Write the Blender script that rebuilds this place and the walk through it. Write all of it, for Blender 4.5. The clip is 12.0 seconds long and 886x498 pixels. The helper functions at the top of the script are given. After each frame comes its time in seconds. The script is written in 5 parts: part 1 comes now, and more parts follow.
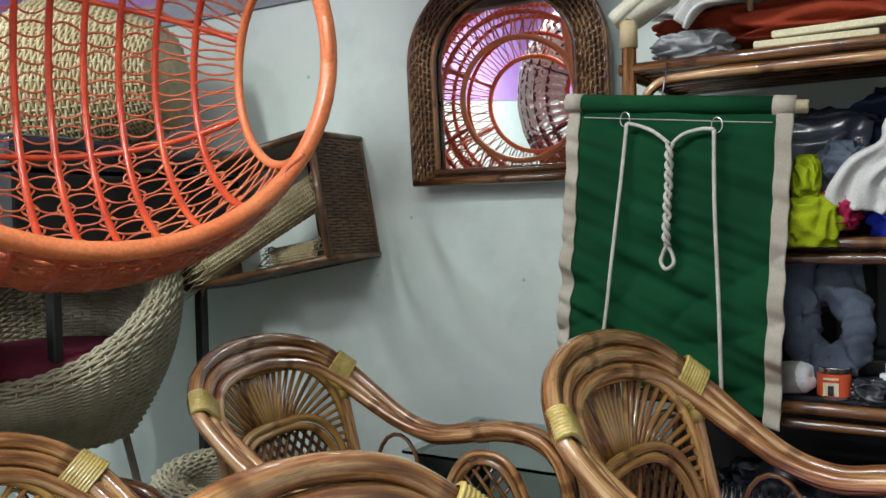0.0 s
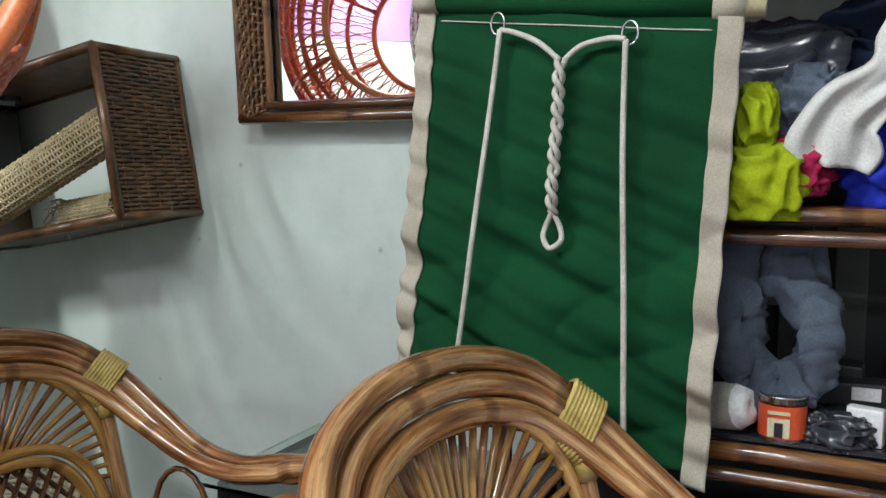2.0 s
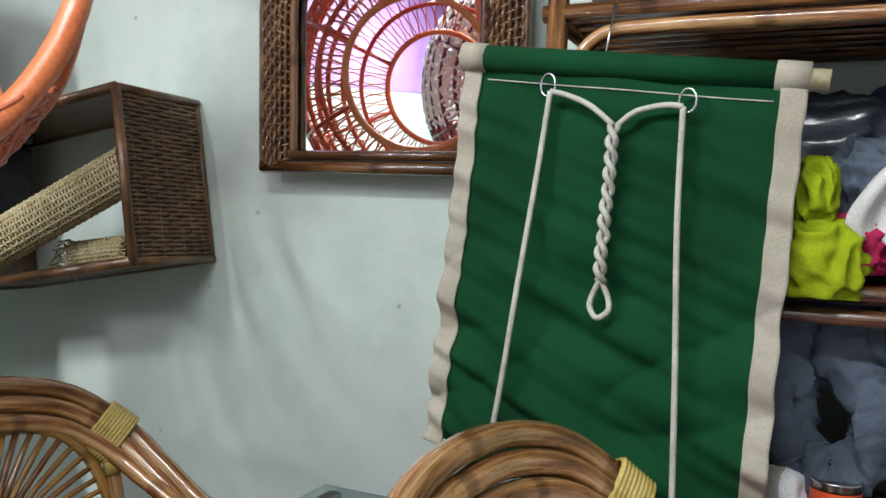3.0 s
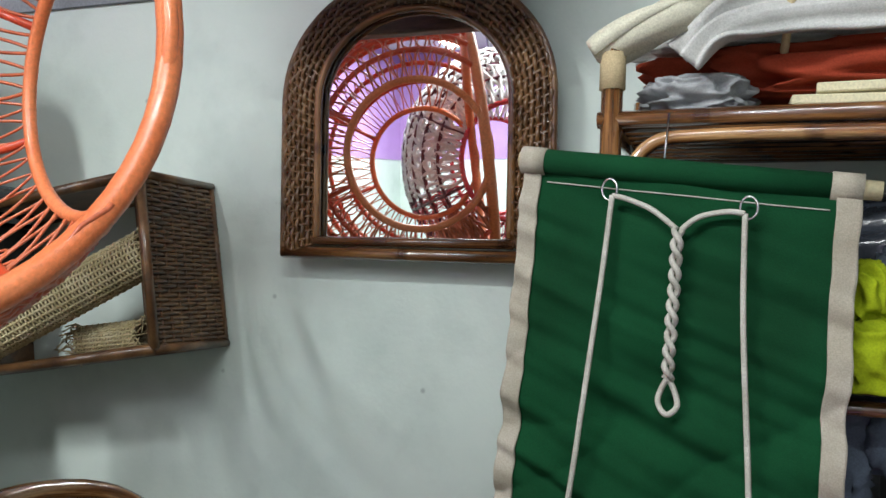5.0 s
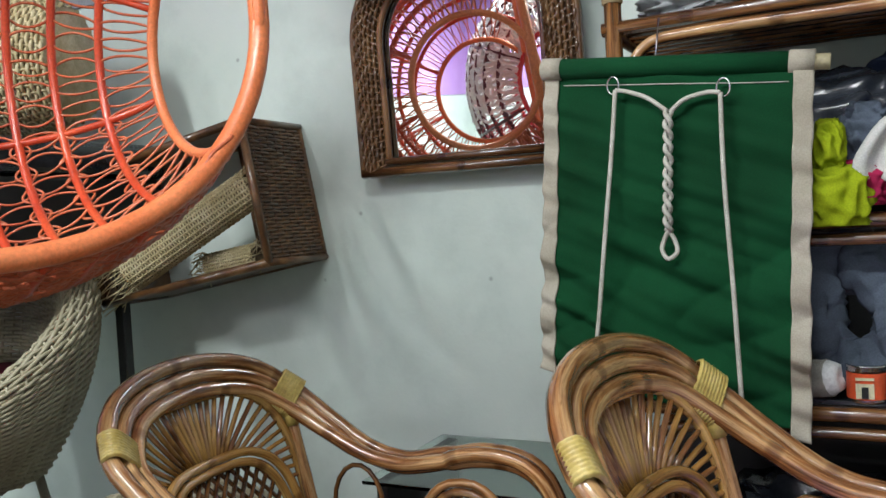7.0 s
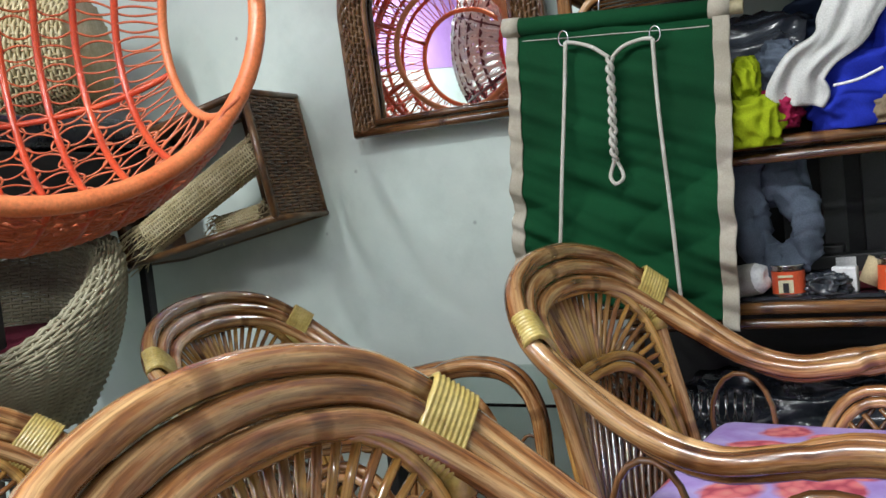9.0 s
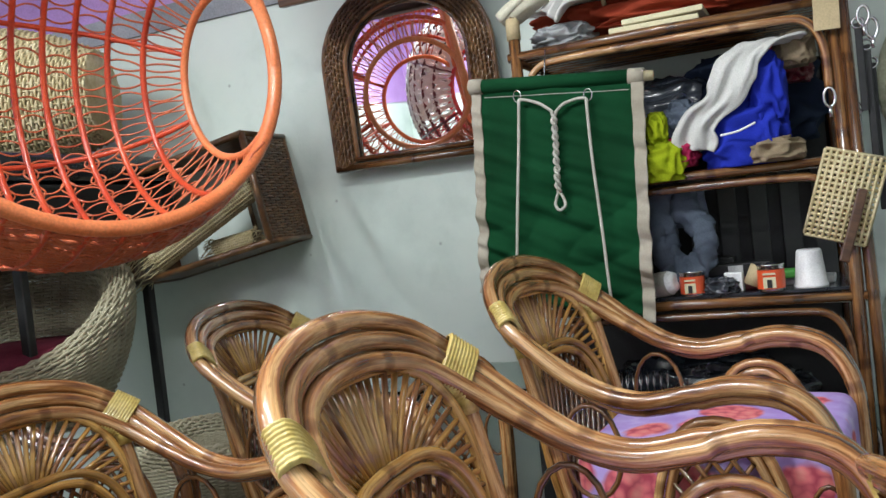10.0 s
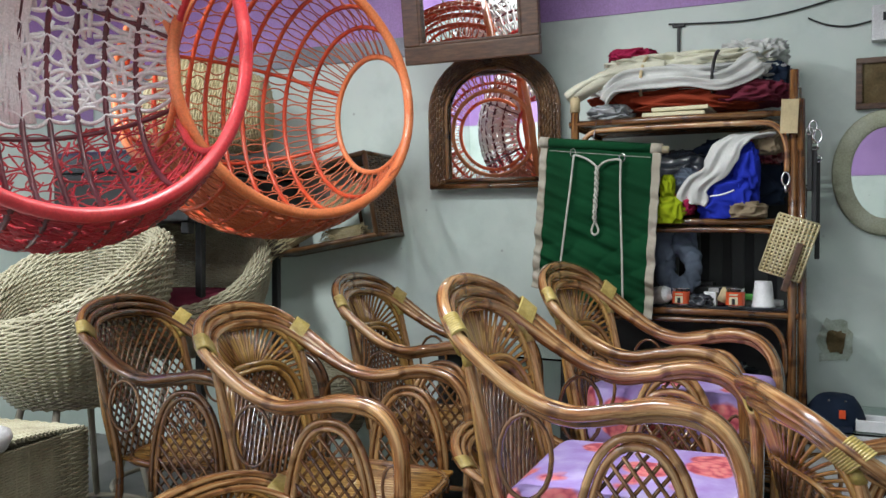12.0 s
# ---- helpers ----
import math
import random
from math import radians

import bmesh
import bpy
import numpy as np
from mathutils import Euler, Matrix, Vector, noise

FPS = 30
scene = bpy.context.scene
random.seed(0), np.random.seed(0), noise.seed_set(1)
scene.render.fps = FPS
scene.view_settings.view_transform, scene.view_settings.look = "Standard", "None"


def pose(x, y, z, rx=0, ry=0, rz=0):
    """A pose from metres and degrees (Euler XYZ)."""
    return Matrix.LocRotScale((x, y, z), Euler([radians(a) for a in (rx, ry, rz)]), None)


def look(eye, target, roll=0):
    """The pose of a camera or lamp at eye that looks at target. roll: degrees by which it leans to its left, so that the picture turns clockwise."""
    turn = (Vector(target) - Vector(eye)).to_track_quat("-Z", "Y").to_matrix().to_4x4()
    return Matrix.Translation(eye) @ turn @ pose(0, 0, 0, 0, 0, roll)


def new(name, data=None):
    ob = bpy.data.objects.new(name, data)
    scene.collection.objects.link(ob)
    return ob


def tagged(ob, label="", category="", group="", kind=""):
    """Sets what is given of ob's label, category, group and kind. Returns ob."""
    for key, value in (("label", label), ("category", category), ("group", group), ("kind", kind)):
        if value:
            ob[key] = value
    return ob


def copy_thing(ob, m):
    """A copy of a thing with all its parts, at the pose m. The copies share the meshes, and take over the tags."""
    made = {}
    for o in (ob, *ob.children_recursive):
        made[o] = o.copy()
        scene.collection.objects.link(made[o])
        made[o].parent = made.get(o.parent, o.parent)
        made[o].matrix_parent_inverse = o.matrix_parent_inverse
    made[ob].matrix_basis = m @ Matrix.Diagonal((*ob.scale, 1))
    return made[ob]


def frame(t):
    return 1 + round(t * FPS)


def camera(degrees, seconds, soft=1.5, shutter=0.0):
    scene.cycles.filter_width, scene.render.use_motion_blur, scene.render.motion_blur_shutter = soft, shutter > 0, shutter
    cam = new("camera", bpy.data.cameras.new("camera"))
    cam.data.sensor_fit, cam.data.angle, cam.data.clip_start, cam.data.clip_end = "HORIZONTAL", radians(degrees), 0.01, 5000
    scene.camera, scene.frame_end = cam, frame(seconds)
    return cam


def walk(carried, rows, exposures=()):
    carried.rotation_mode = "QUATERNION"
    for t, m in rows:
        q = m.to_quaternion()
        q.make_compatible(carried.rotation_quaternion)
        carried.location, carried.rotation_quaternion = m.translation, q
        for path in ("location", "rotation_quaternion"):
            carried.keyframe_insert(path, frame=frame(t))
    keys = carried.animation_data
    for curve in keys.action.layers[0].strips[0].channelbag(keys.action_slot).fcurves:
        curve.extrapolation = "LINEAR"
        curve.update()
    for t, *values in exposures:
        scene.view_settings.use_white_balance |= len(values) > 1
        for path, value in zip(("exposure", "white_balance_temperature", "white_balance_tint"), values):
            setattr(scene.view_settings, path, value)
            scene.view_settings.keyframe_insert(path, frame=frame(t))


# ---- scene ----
cam = camera(56.5, 12.0)
PATH = [
    (0, (0.07, -0.026, 1.246), (-0.944, 1.697, 1.175), -1.1),
    (0.5, (0.112, 0.382, 1.253), (-0.909, 2.1, 1.166), -1.9),
    (1, (0.051, 0.493, 1.251), (-0.877, 2.262, 1.162), -0.4),
    (1.5, (0.017, 0.535, 1.23), (-0.815, 2.345, 1.053), 0.0),
    (2, (-0.042, 0.546, 1.241), (-0.884, 2.351, 1.054), 0.3),
    (2.5, (-0.107, 0.562, 1.22), (-0.94, 2.371, 1.035), 2.7),
    (3, (-0.126, 0.556, 1.255), (-0.947, 2.378, 1.187), 2.6),
    (5, (-0.28, 0.46, 1.305), (-0.972, 2.334, 1.383), 2.3),
    (5.5, (-0.242, 0.389, 1.298), (-0.925, 2.268, 1.237), 0.2),
    (6, (-0.19, 0.302, 1.289), (-0.939, 2.155, 1.203), -3.4),
    (6.5, (-0.136, 0.246, 1.262), (-0.978, 2.058, 1.181), -4.4),
    (7, (-0.098, 0.19, 1.227), (-0.988, 1.979, 1.155), -3.1),
    (7.5, (-0.066, 0.15, 1.196), (-0.982, 1.927, 1.129), -3.1),
    (9.5, (0.077, -0.185, 1.147), (-0.787, 1.615, 1.018), -7.5),
    (10, (0.133, -0.444, 1.149), (-0.626, 1.405, 1.078), -6.3),
    (10.5, (0.239, -0.73, 1.14), (-0.522, 1.118, 1.079), -4.5),
    (11, (0.221, -1.021, 1.125), (-0.547, 0.826, 1.094), -4.7),
    (11.5, (0.257, -1.222, 1.137), (-0.573, 0.597, 1.094), -3.8),
    (12, (0.368, -1.348, 1.132), (-0.463, 0.471, 1.102), 0.2),
]
walk(cam, [(t, look(eye, target, roll)) for t, eye, target, roll in PATH],
     exposures=[(0, 0.72), (2.5, 1.02), (5.5, 0.8), (9.5, 0.92), (12, 0.66)])

# ---- world, lamps ----
world = bpy.data.worlds.new("world")
world.use_nodes = True
world.node_tree.nodes["Background"].inputs[0].default_value = (0.75, 0.85, 1.0, 1)
world.node_tree.nodes["Background"].inputs[1].default_value = 0.3
scene.world = world

WALL = 2.11      # plane of the back wall
CEIL = 2.75


def tube_or_fill_lamp(name, x, y, z, length, watts, along="x"):
    data = bpy.data.lights.new(name, "AREA")
    data.shape, data.size, data.size_y = "RECTANGLE", length, 0.06
    data.energy, data.color = watts, (0.93, 0.99, 1.0)
    ob = new(name, data)
    ob.matrix_basis = pose(x, y, z, 0, 0, 0 if along == "x" else 90)
    return ob


# this tube agrees with the mirrored tube and the wall shelf's shadow
tube_or_fill_lamp("tube_or_fill_glow", -2.6, -2.3, CEIL - 0.09, 1.2, 42, "y")
# the next three are unseen fill lamps, added to balance the brightness
tube_or_fill_lamp("tube_or_fill_glow", -1.9, -0.6, CEIL - 0.09, 1.2, 56, "y")
tube_or_fill_lamp("tube_or_fill_glow", -0.6, 0.1, CEIL - 0.09, 1.2, 24, "x")
tube_or_fill_lamp("tube_or_fill_glow", 0.2, -2.4, CEIL - 0.09, 1.2, 14, "x")


# ---- materials ----
def material(name, build):
    m = bpy.data.materials.new(name)
    m.use_nodes = True
    nt = m.node_tree
    build(nt, nt.nodes["Principled BSDF"])
    return m


def node(nt, kind, **values):
    n = nt.nodes.new(kind)
    for key, value in values.items():
        n.inputs[key.replace("_", " ")].default_value = value
    return n


def ramp(nt, source, stops):
    r = nt.nodes.new("ShaderNodeValToRGB")
    while len(r.color_ramp.elements) < len(stops):
        r.color_ramp.elements.new(0.5)
    for e, (p, c) in zip(r.color_ramp.elements, stops):
        e.position, e.color = p, (*c, 1)
    nt.links.new(source, r.inputs["Fac"])
    return r.outputs["Color"]


def mix(nt, fac, a, b, how="MIX"):
    n = nt.nodes.new("ShaderNodeMix")
    n.data_type, n.blend_type = "RGBA", how
    for i, v in ((0, fac), (6, a), (7, b)):
        if isinstance(v, (int, float)):
            n.inputs[i].default_value = v
        elif isinstance(v, tuple):
            n.inputs[i].default_value = (*v, 1)
        else:
            nt.links.new(v, n.inputs[i])
    return n.outputs[2]


def coords(nt, scale=(1, 1, 1), space="Object"):
    t = nt.nodes.new("ShaderNodeTexCoord")
    m = nt.nodes.new("ShaderNodeMapping")
    m.inputs["Scale"].default_value = scale
    nt.links.new(t.outputs[space], m.inputs["Vector"])
    return m.outputs["Vector"]


def noise_tex(nt, vec, scale, detail=4, rough=0.55):
    n = node(nt, "ShaderNodeTexNoise", Scale=scale, Detail=detail, Roughness=rough)
    nt.links.new(vec, n.inputs["Vector"])
    return n.outputs["Fac"]


def bump(nt, bsdf, height, strength, distance):
    b = node(nt, "ShaderNodeBump", Strength=strength, Distance=distance)
    nt.links.new(height, b.inputs["Height"])
    nt.links.new(b.outputs["Normal"], bsdf.inputs["Normal"])


def speckled(name, dark, mid, light, rough=0.5, scale=20, coat=0.0, metal=0.0, relief=0.3, fine=160, depth=0.002, vary=True, stretch=(1, 1, 1)):
    """A surface with broad stains and fine grain of three tones."""
    def build(nt, b):
        v = coords(nt, stretch)
        big = noise_tex(nt, v, scale, 5)
        small = noise_tex(nt, v, fine, 3)
        col = ramp(nt, big, [(0.3, dark), (0.5, mid), (0.7, light)])
        grain = ramp(nt, small, [(0.3, (0.7, 0.7, 0.7)), (0.7, (1.1, 1.1, 1.1))])
        col = mix(nt, 0.7, col, grain, "MULTIPLY")
        if vary:
            info = nt.nodes.new("ShaderNodeObjectInfo")
            col = mix(nt, 0.6, col, ramp(nt, info.outputs["Random"], [(0, (0.72, 0.7, 0.68)), (1, (1.15, 1.12, 1.08))]), "MULTIPLY")
        nt.links.new(col, b.inputs["Base Color"])
        b.inputs["Roughness"].default_value = rough
        b.inputs["Metallic"].default_value = metal
        b.inputs["Specular IOR Level"].default_value = 0.15 if rough >= 0.75 else 0.5
        b.inputs["Coat Weight"].default_value = coat
        b.inputs["Coat Roughness"].default_value = 0.13
        bump(nt, b, small, relief, depth)
    return material(name, build)


def build_wall(nt, b):
    v = coords(nt)
    big = noise_tex(nt, v, 1.1, 6, 0.6)
    mid = noise_tex(nt, v, 5.0, 6, 0.65)
    small = noise_tex(nt, v, 90, 4)
    col = ramp(nt, big, [(0.3, (0.49, 0.575, 0.535)), (0.5, (0.57, 0.645, 0.6)), (0.72, (0.62, 0.675, 0.635))])
    col = mix(nt, 0.5, col, ramp(nt, mid, [(0.32, (0.8, 0.82, 0.82)), (0.5, (1, 1, 1)), (0.75, (1.06, 1.05, 1.03))]), "MULTIPLY")
    spots = nt.nodes.new("ShaderNodeTexVoronoi")
    spots.inputs["Scale"].default_value = 6.5
    nt.links.new(v, spots.inputs["Vector"])
    col = mix(nt, ramp(nt, spots.outputs["Distance"], [(0.02, (0.55, 0.55, 0.55)), (0.05, (0, 0, 0))]), col, (0.16, 0.18, 0.18))
    nt.links.new(col, b.inputs["Base Color"])
    b.inputs["Roughness"].default_value = 0.55
    both = mix(nt, 0.5, mid, small)
    bump(nt, b, both, 0.25, 0.004)


def cane_pole(name, dark, mid, light, rough=0.26):
    """Varnished cane: streaks along the pole, darker nodes, worn pale stretches."""
    def build(nt, b):
        a = nt.nodes.new("ShaderNodeAttribute")
        a.attribute_name = "fibre"
        def scaled(sc):
            m = nt.nodes.new("ShaderNodeMapping")
            m.inputs["Scale"].default_value = sc
            nt.links.new(a.outputs["Vector"], m.inputs["Vector"])
            return m.outputs["Vector"]
        broad = noise_tex(nt, scaled((5, 70, 70)), 1.0, 4, 0.6)
        streak = noise_tex(nt, scaled((9, 330, 330)), 1.0, 4, 0.65)
        flecks = noise_tex(nt, scaled((60, 260, 260)), 1.0, 3, 0.6)
        col = ramp(nt, broad, [(0.34, dark), (0.47, mid), (0.64, light)])
        col = mix(nt, 0.9, col, ramp(nt, streak, [(0.3, (0.5, 0.44, 0.4)), (0.5, (1, 1, 1)), (0.72, (1.5, 1.4, 1.2))]), "MULTIPLY")
        col = mix(nt, 0.5, col, ramp(nt, flecks, [(0.28, (0.35, 0.3, 0.28)), (0.42, (1, 1, 1))]), "MULTIPLY")
        rings = nt.nodes.new("ShaderNodeTexWave")
        rings.inputs["Scale"].default_value = 1.0
        rings.inputs["Distortion"].default_value = 0.6
        nt.links.new(scaled((1.15, 5, 5)), rings.inputs["Vector"])
        col = mix(nt, 0.8, col, ramp(nt, rings.outputs["Fac"], [(0.0, (0.4, 0.33, 0.3)), (0.012, (0.55, 0.5, 0.45)), (0.03, (1, 1, 1))]), "MULTIPLY")
        info = nt.nodes.new("ShaderNodeObjectInfo")
        col = mix(nt, 0.7, col, ramp(nt, info.outputs["Random"], [(0, (0.68, 0.64, 0.6)), (0.5, (1, 0.98, 0.95)), (1, (1.25, 1.22, 1.15))]), "MULTIPLY")
        nt.links.new(col, b.inputs["Base Color"])
        b.inputs["Roughness"].default_value = rough
        b.inputs["Coat Weight"].default_value = 1.0
        b.inputs["Coat Roughness"].default_value = 0.09
        bump(nt, b, streak, 0.2, 0.0015)
    return material(name, build)


MAT = {}
MAT["wall"] = material("wall_paint", build_wall)
MAT["lilac"] = speckled("lilac_paint", (0.36, 0.2, 0.48), (0.42, 0.25, 0.55), (0.46, 0.28, 0.58), 0.6, 2.5, vary=False)
MAT["cement"] = speckled("grey_band", (0.22, 0.23, 0.25), (0.3, 0.31, 0.34), (0.36, 0.37, 0.4), 0.8, 3, vary=False)
MAT["floor"] = speckled("floor_cement", (0.1, 0.1, 0.1), (0.16, 0.155, 0.15), (0.22, 0.21, 0.2), 0.6, 3, vary=False)
MAT["ceiling"] = speckled("ceiling_paint", (0.7, 0.7, 0.7), (0.78, 0.78, 0.78), (0.82, 0.82, 0.82), 0.8, 2, vary=False)
MAT["rattan"] = cane_pole("varnished_rattan", (0.1, 0.036, 0.013), (0.29, 0.125, 0.042), (0.56, 0.35, 0.165))
MAT["rattan_dark"] = cane_pole("dark_rattan", (0.045, 0.018, 0.008), (0.115, 0.047, 0.016), (0.24, 0.115, 0.04))
MAT["rattan_gold"] = cane_pole("golden_rattan", (0.2, 0.09, 0.022), (0.38, 0.2, 0.052), (0.55, 0.34, 0.11))
MAT["tie"] = speckled("yellow_cane_binding", (0.42, 0.29, 0.07), (0.56, 0.42, 0.12), (0.66, 0.52, 0.2), 0.35, 30, 0.4, vary=False)
MAT["orange"] = speckled("orange_plastic", (0.75, 0.18, 0.06), (0.83, 0.235, 0.085), (0.88, 0.28, 0.11), 0.35, 8, 0.2, vary=False)
MAT["orange_red"] = speckled("red_orange_plastic", (0.5, 0.05, 0.02), (0.66, 0.075, 0.025), (0.75, 0.12, 0.04), 0.28, 8, 0.4, vary=False)
MAT["orange_net"] = speckled("orange_cord", (0.5, 0.1, 0.045), (0.62, 0.15, 0.06), (0.7, 0.2, 0.08), 0.35, 8, 0.2, vary=False)
MAT["red"] = speckled("coral_red_plastic", (0.55, 0.03, 0.04), (0.68, 0.045, 0.055), (0.75, 0.07, 0.07), 0.35, 8, 0.2, vary=False)
MAT["red_net"] = speckled("red_cord", (0.35, 0.015, 0.03), (0.5, 0.025, 0.04), (0.6, 0.04, 0.05), 0.35, 8, 0.2, vary=False)
MAT["maroon"] = speckled("maroon_plastic", (0.07, 0.012, 0.02), (0.12, 0.02, 0.03), (0.18, 0.03, 0.04), 0.35, 8, 0.3, vary=False)
MAT["white_net"] = speckled("white_cord", (0.82, 0.82, 0.82), (0.88, 0.88, 0.88), (0.9, 0.9, 0.9), 0.4, 8, vary=False)
MAT["cream"] = speckled("cream_wicker", (0.27, 0.24, 0.16), (0.4, 0.365, 0.25), (0.47, 0.44, 0.32), 0.5, 9, 0.1, vary=False)
MAT["cane"] = speckled("raw_cane", (0.42, 0.34, 0.17), (0.56, 0.47, 0.27), (0.66, 0.58, 0.38), 0.55, 25, vary=False)
MAT["wicker"] = speckled("brown_wicker", (0.06, 0.028, 0.012), (0.13, 0.06, 0.022), (0.22, 0.115, 0.045), 0.32, 22, 0.4, vary=False)
MAT["wood"] = speckled("dark_wood", (0.05, 0.022, 0.012), (0.09, 0.042, 0.022), (0.14, 0.07, 0.035), 0.45, 14, 0.2, vary=False, stretch=(1, 1, 6))
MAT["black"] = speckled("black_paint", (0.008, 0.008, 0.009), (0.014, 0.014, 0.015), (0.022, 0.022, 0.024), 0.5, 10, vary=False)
MAT["maroon_cloth"] = speckled("maroon_cloth", (0.1, 0.015, 0.03), (0.16, 0.025, 0.045), (0.2, 0.035, 0.06), 0.85, 6, relief=0.5, vary=False)
MAT["green"] = speckled("green_canvas", (0.0025, 0.036, 0.012), (0.003, 0.047, 0.016), (0.004, 0.058, 0.02), 0.9, 5, relief=0.4, fine=500, depth=0.001, vary=False)
MAT["canvas"] = speckled("beige_canvas", (0.3, 0.27, 0.21), (0.38, 0.345, 0.28), (0.44, 0.4, 0.34), 0.85, 10, relief=0.5, fine=500, depth=0.001, vary=False)
MAT["rope"] = speckled("cotton_rope", (0.38, 0.36, 0.31), (0.47, 0.45, 0.4), (0.55, 0.53, 0.48), 0.85, 40, relief=0.5, fine=400, vary=False)
MAT["steel"] = speckled("steel", (0.5, 0.5, 0.5), (0.6, 0.6, 0.6), (0.7, 0.7, 0.7), 0.25, 20, metal=1.0, vary=False)


def cloth(name, r, g, b_, rough=0.85):
    return speckled(name, (r * 0.75, g * 0.75, b_ * 0.75), (r, g, b_), (min(1, r * 1.15), min(1, g * 1.15), min(1, b_ * 1.15)), rough, 6, relief=0.4, fine=350, depth=0.001, vary=False)


MAT["white_cloth"] = cloth("white_cloth", 0.55, 0.55, 0.53)
MAT["cream_cloth"] = cloth("cream_cloth", 0.62, 0.6, 0.48)
MAT["blue_cloth"] = cloth("blue_cloth", 0.015, 0.03, 0.36)
MAT["navy_cloth"] = cloth("navy_cloth", 0.012, 0.02, 0.04)
MAT["denim"] = cloth("grey_denim", 0.085, 0.105, 0.14)
MAT["lime_cloth"] = cloth("lime_cloth", 0.25, 0.31, 0.008)
MAT["berry_cloth"] = cloth("berry_cloth", 0.3, 0.015, 0.06)
MAT["rust_cloth"] = cloth("rust_cloth", 0.3, 0.045, 0.02)
MAT["khaki_cloth"] = cloth("khaki_cloth", 0.22, 0.17, 0.11)
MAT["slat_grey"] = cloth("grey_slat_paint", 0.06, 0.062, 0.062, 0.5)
MAT["plastic_bag"] = speckled("dark_plastic_bag", (0.01, 0.012, 0.018), (0.02, 0.024, 0.032), (0.04, 0.045, 0.055), 0.2, 8, 0.3, vary=False)
MAT["grey_plastic"] = cloth("grey_wrap", 0.3, 0.31, 0.32, 0.4)
MAT["white_plastic"] = cloth("white_plastic", 0.75, 0.75, 0.76, 0.4)
MAT["cardboard"] = cloth("cardboard", 0.5, 0.4, 0.24)
MAT["paper"] = cloth("cream_paper", 0.68, 0.62, 0.42)
MAT["tin_label"] = cloth("orange_label", 0.75, 0.1, 0.03, 0.35)
MAT["green_wrap"] = cloth("green_wrap", 0.1, 0.4, 0.08, 0.4)
MAT["red_plastic"] = cloth("dark_red_plastic", 0.16, 0.012, 0.02, 0.3)
MAT["rust_patch"] = speckled("bare_plaster_patch", (0.08, 0.06, 0.03), (0.14, 0.1, 0.05), (0.2, 0.16, 0.09), 0.9, 12, vary=False)
MAT["stained_plaster"] = speckled("stained_plaster", (0.3, 0.34, 0.26), (0.42, 0.47, 0.4), (0.5, 0.56, 0.5), 0.85, 30, vary=False)
MAT["plaster_ring"] = speckled("patched_plaster", (0.36, 0.36, 0.26), (0.45, 0.46, 0.34), (0.5, 0.52, 0.42), 0.9, 9, vary=False)


def build_rose(nt, b):
    v = coords(nt)
    warp = noise_tex(nt, v, 9, 3)
    moved = nt.nodes.new("ShaderNodeVectorMath")
    moved.operation = "MULTIPLY_ADD"
    moved.inputs[1].default_value = (0.05, 0.05, 0.05)
    nt.links.new(warp, moved.inputs[0])
    nt.links.new(v, moved.inputs[2])
    cells = nt.nodes.new("ShaderNodeTexVoronoi")
    cells.inputs["Scale"].default_value = 7.5
    cells.inputs["Randomness"].default_value = 0.55
    nt.links.new(moved.outputs[0], cells.inputs["Vector"])
    petals = nt.nodes.new("ShaderNodeTexVoronoi")
    petals.inputs["Scale"].default_value = 46
    nt.links.new(moved.outputs[0], petals.inputs["Vector"])
    base = ramp(nt, noise_tex(nt, v, 14, 5), [(0.35, (0.38, 0.24, 0.62)), (0.55, (0.48, 0.36, 0.74)), (0.7, (0.6, 0.5, 0.8))])
    rose = ramp(nt, petals.outputs["Distance"], [(0.1, (0.8, 0.3, 0.26)), (0.5, (0.75, 0.18, 0.2)), (0.8, (0.45, 0.06, 0.1))])
    col = mix(nt, ramp(nt, cells.outputs["Distance"], [(0.43, (1, 1, 1)), (0.49, (0, 0, 0))]), base, rose)
    nt.links.new(col, b.inputs["Base Color"])
    b.inputs["Roughness"].default_value = 0.7
    bump(nt, b, noise_tex(nt, v, 12, 4), 0.5, 0.01)


MAT["rose"] = material("rose_print_cloth", build_rose)


def build_mirror(nt, b):
    b.inputs["Base Color"].default_value = (0.88, 0.9, 0.89, 1)
    b.inputs["Metallic"].default_value = 1
    b.inputs["Roughness"].default_value = 0.015


MAT["mirror"] = material("mirror_glass", build_mirror)


def build_glass(nt, b):
    b.inputs["Base Color"].default_value = (0.72, 0.85, 0.8, 1)
    b.inputs["Transmission Weight"].default_value = 1
    b.inputs["Roughness"].default_value = 0.02
    b.inputs["IOR"].default_value = 1.45


MAT["glass"] = material("green_glass", build_glass)


def build_tube(nt, b):
    b.inputs["Base Color"].default_value = (0.9, 0.9, 0.9, 1)
    b.inputs["Emission Color"].default_value = (0.93, 1, 0.97, 1)
    b.inputs["Emission Strength"].default_value = 6


MAT["lamp"] = material("lit_tube", build_tube)


# ---- mesh helpers ----
def mesh_object(name, verts, faces, mat, parent=None, label="", smooth=True):
    me = bpy.data.meshes.new(name)
    me.from_pydata([tuple(v) for v in verts], [], faces)
    me.materials.append(MAT[mat])
    if smooth:
        me.polygons.foreach_set("use_smooth", [True] * len(me.polygons))
    ob = new(name, me)
    if parent:
        ob.parent = parent
    if label:
        ob["label"] = label
    return ob


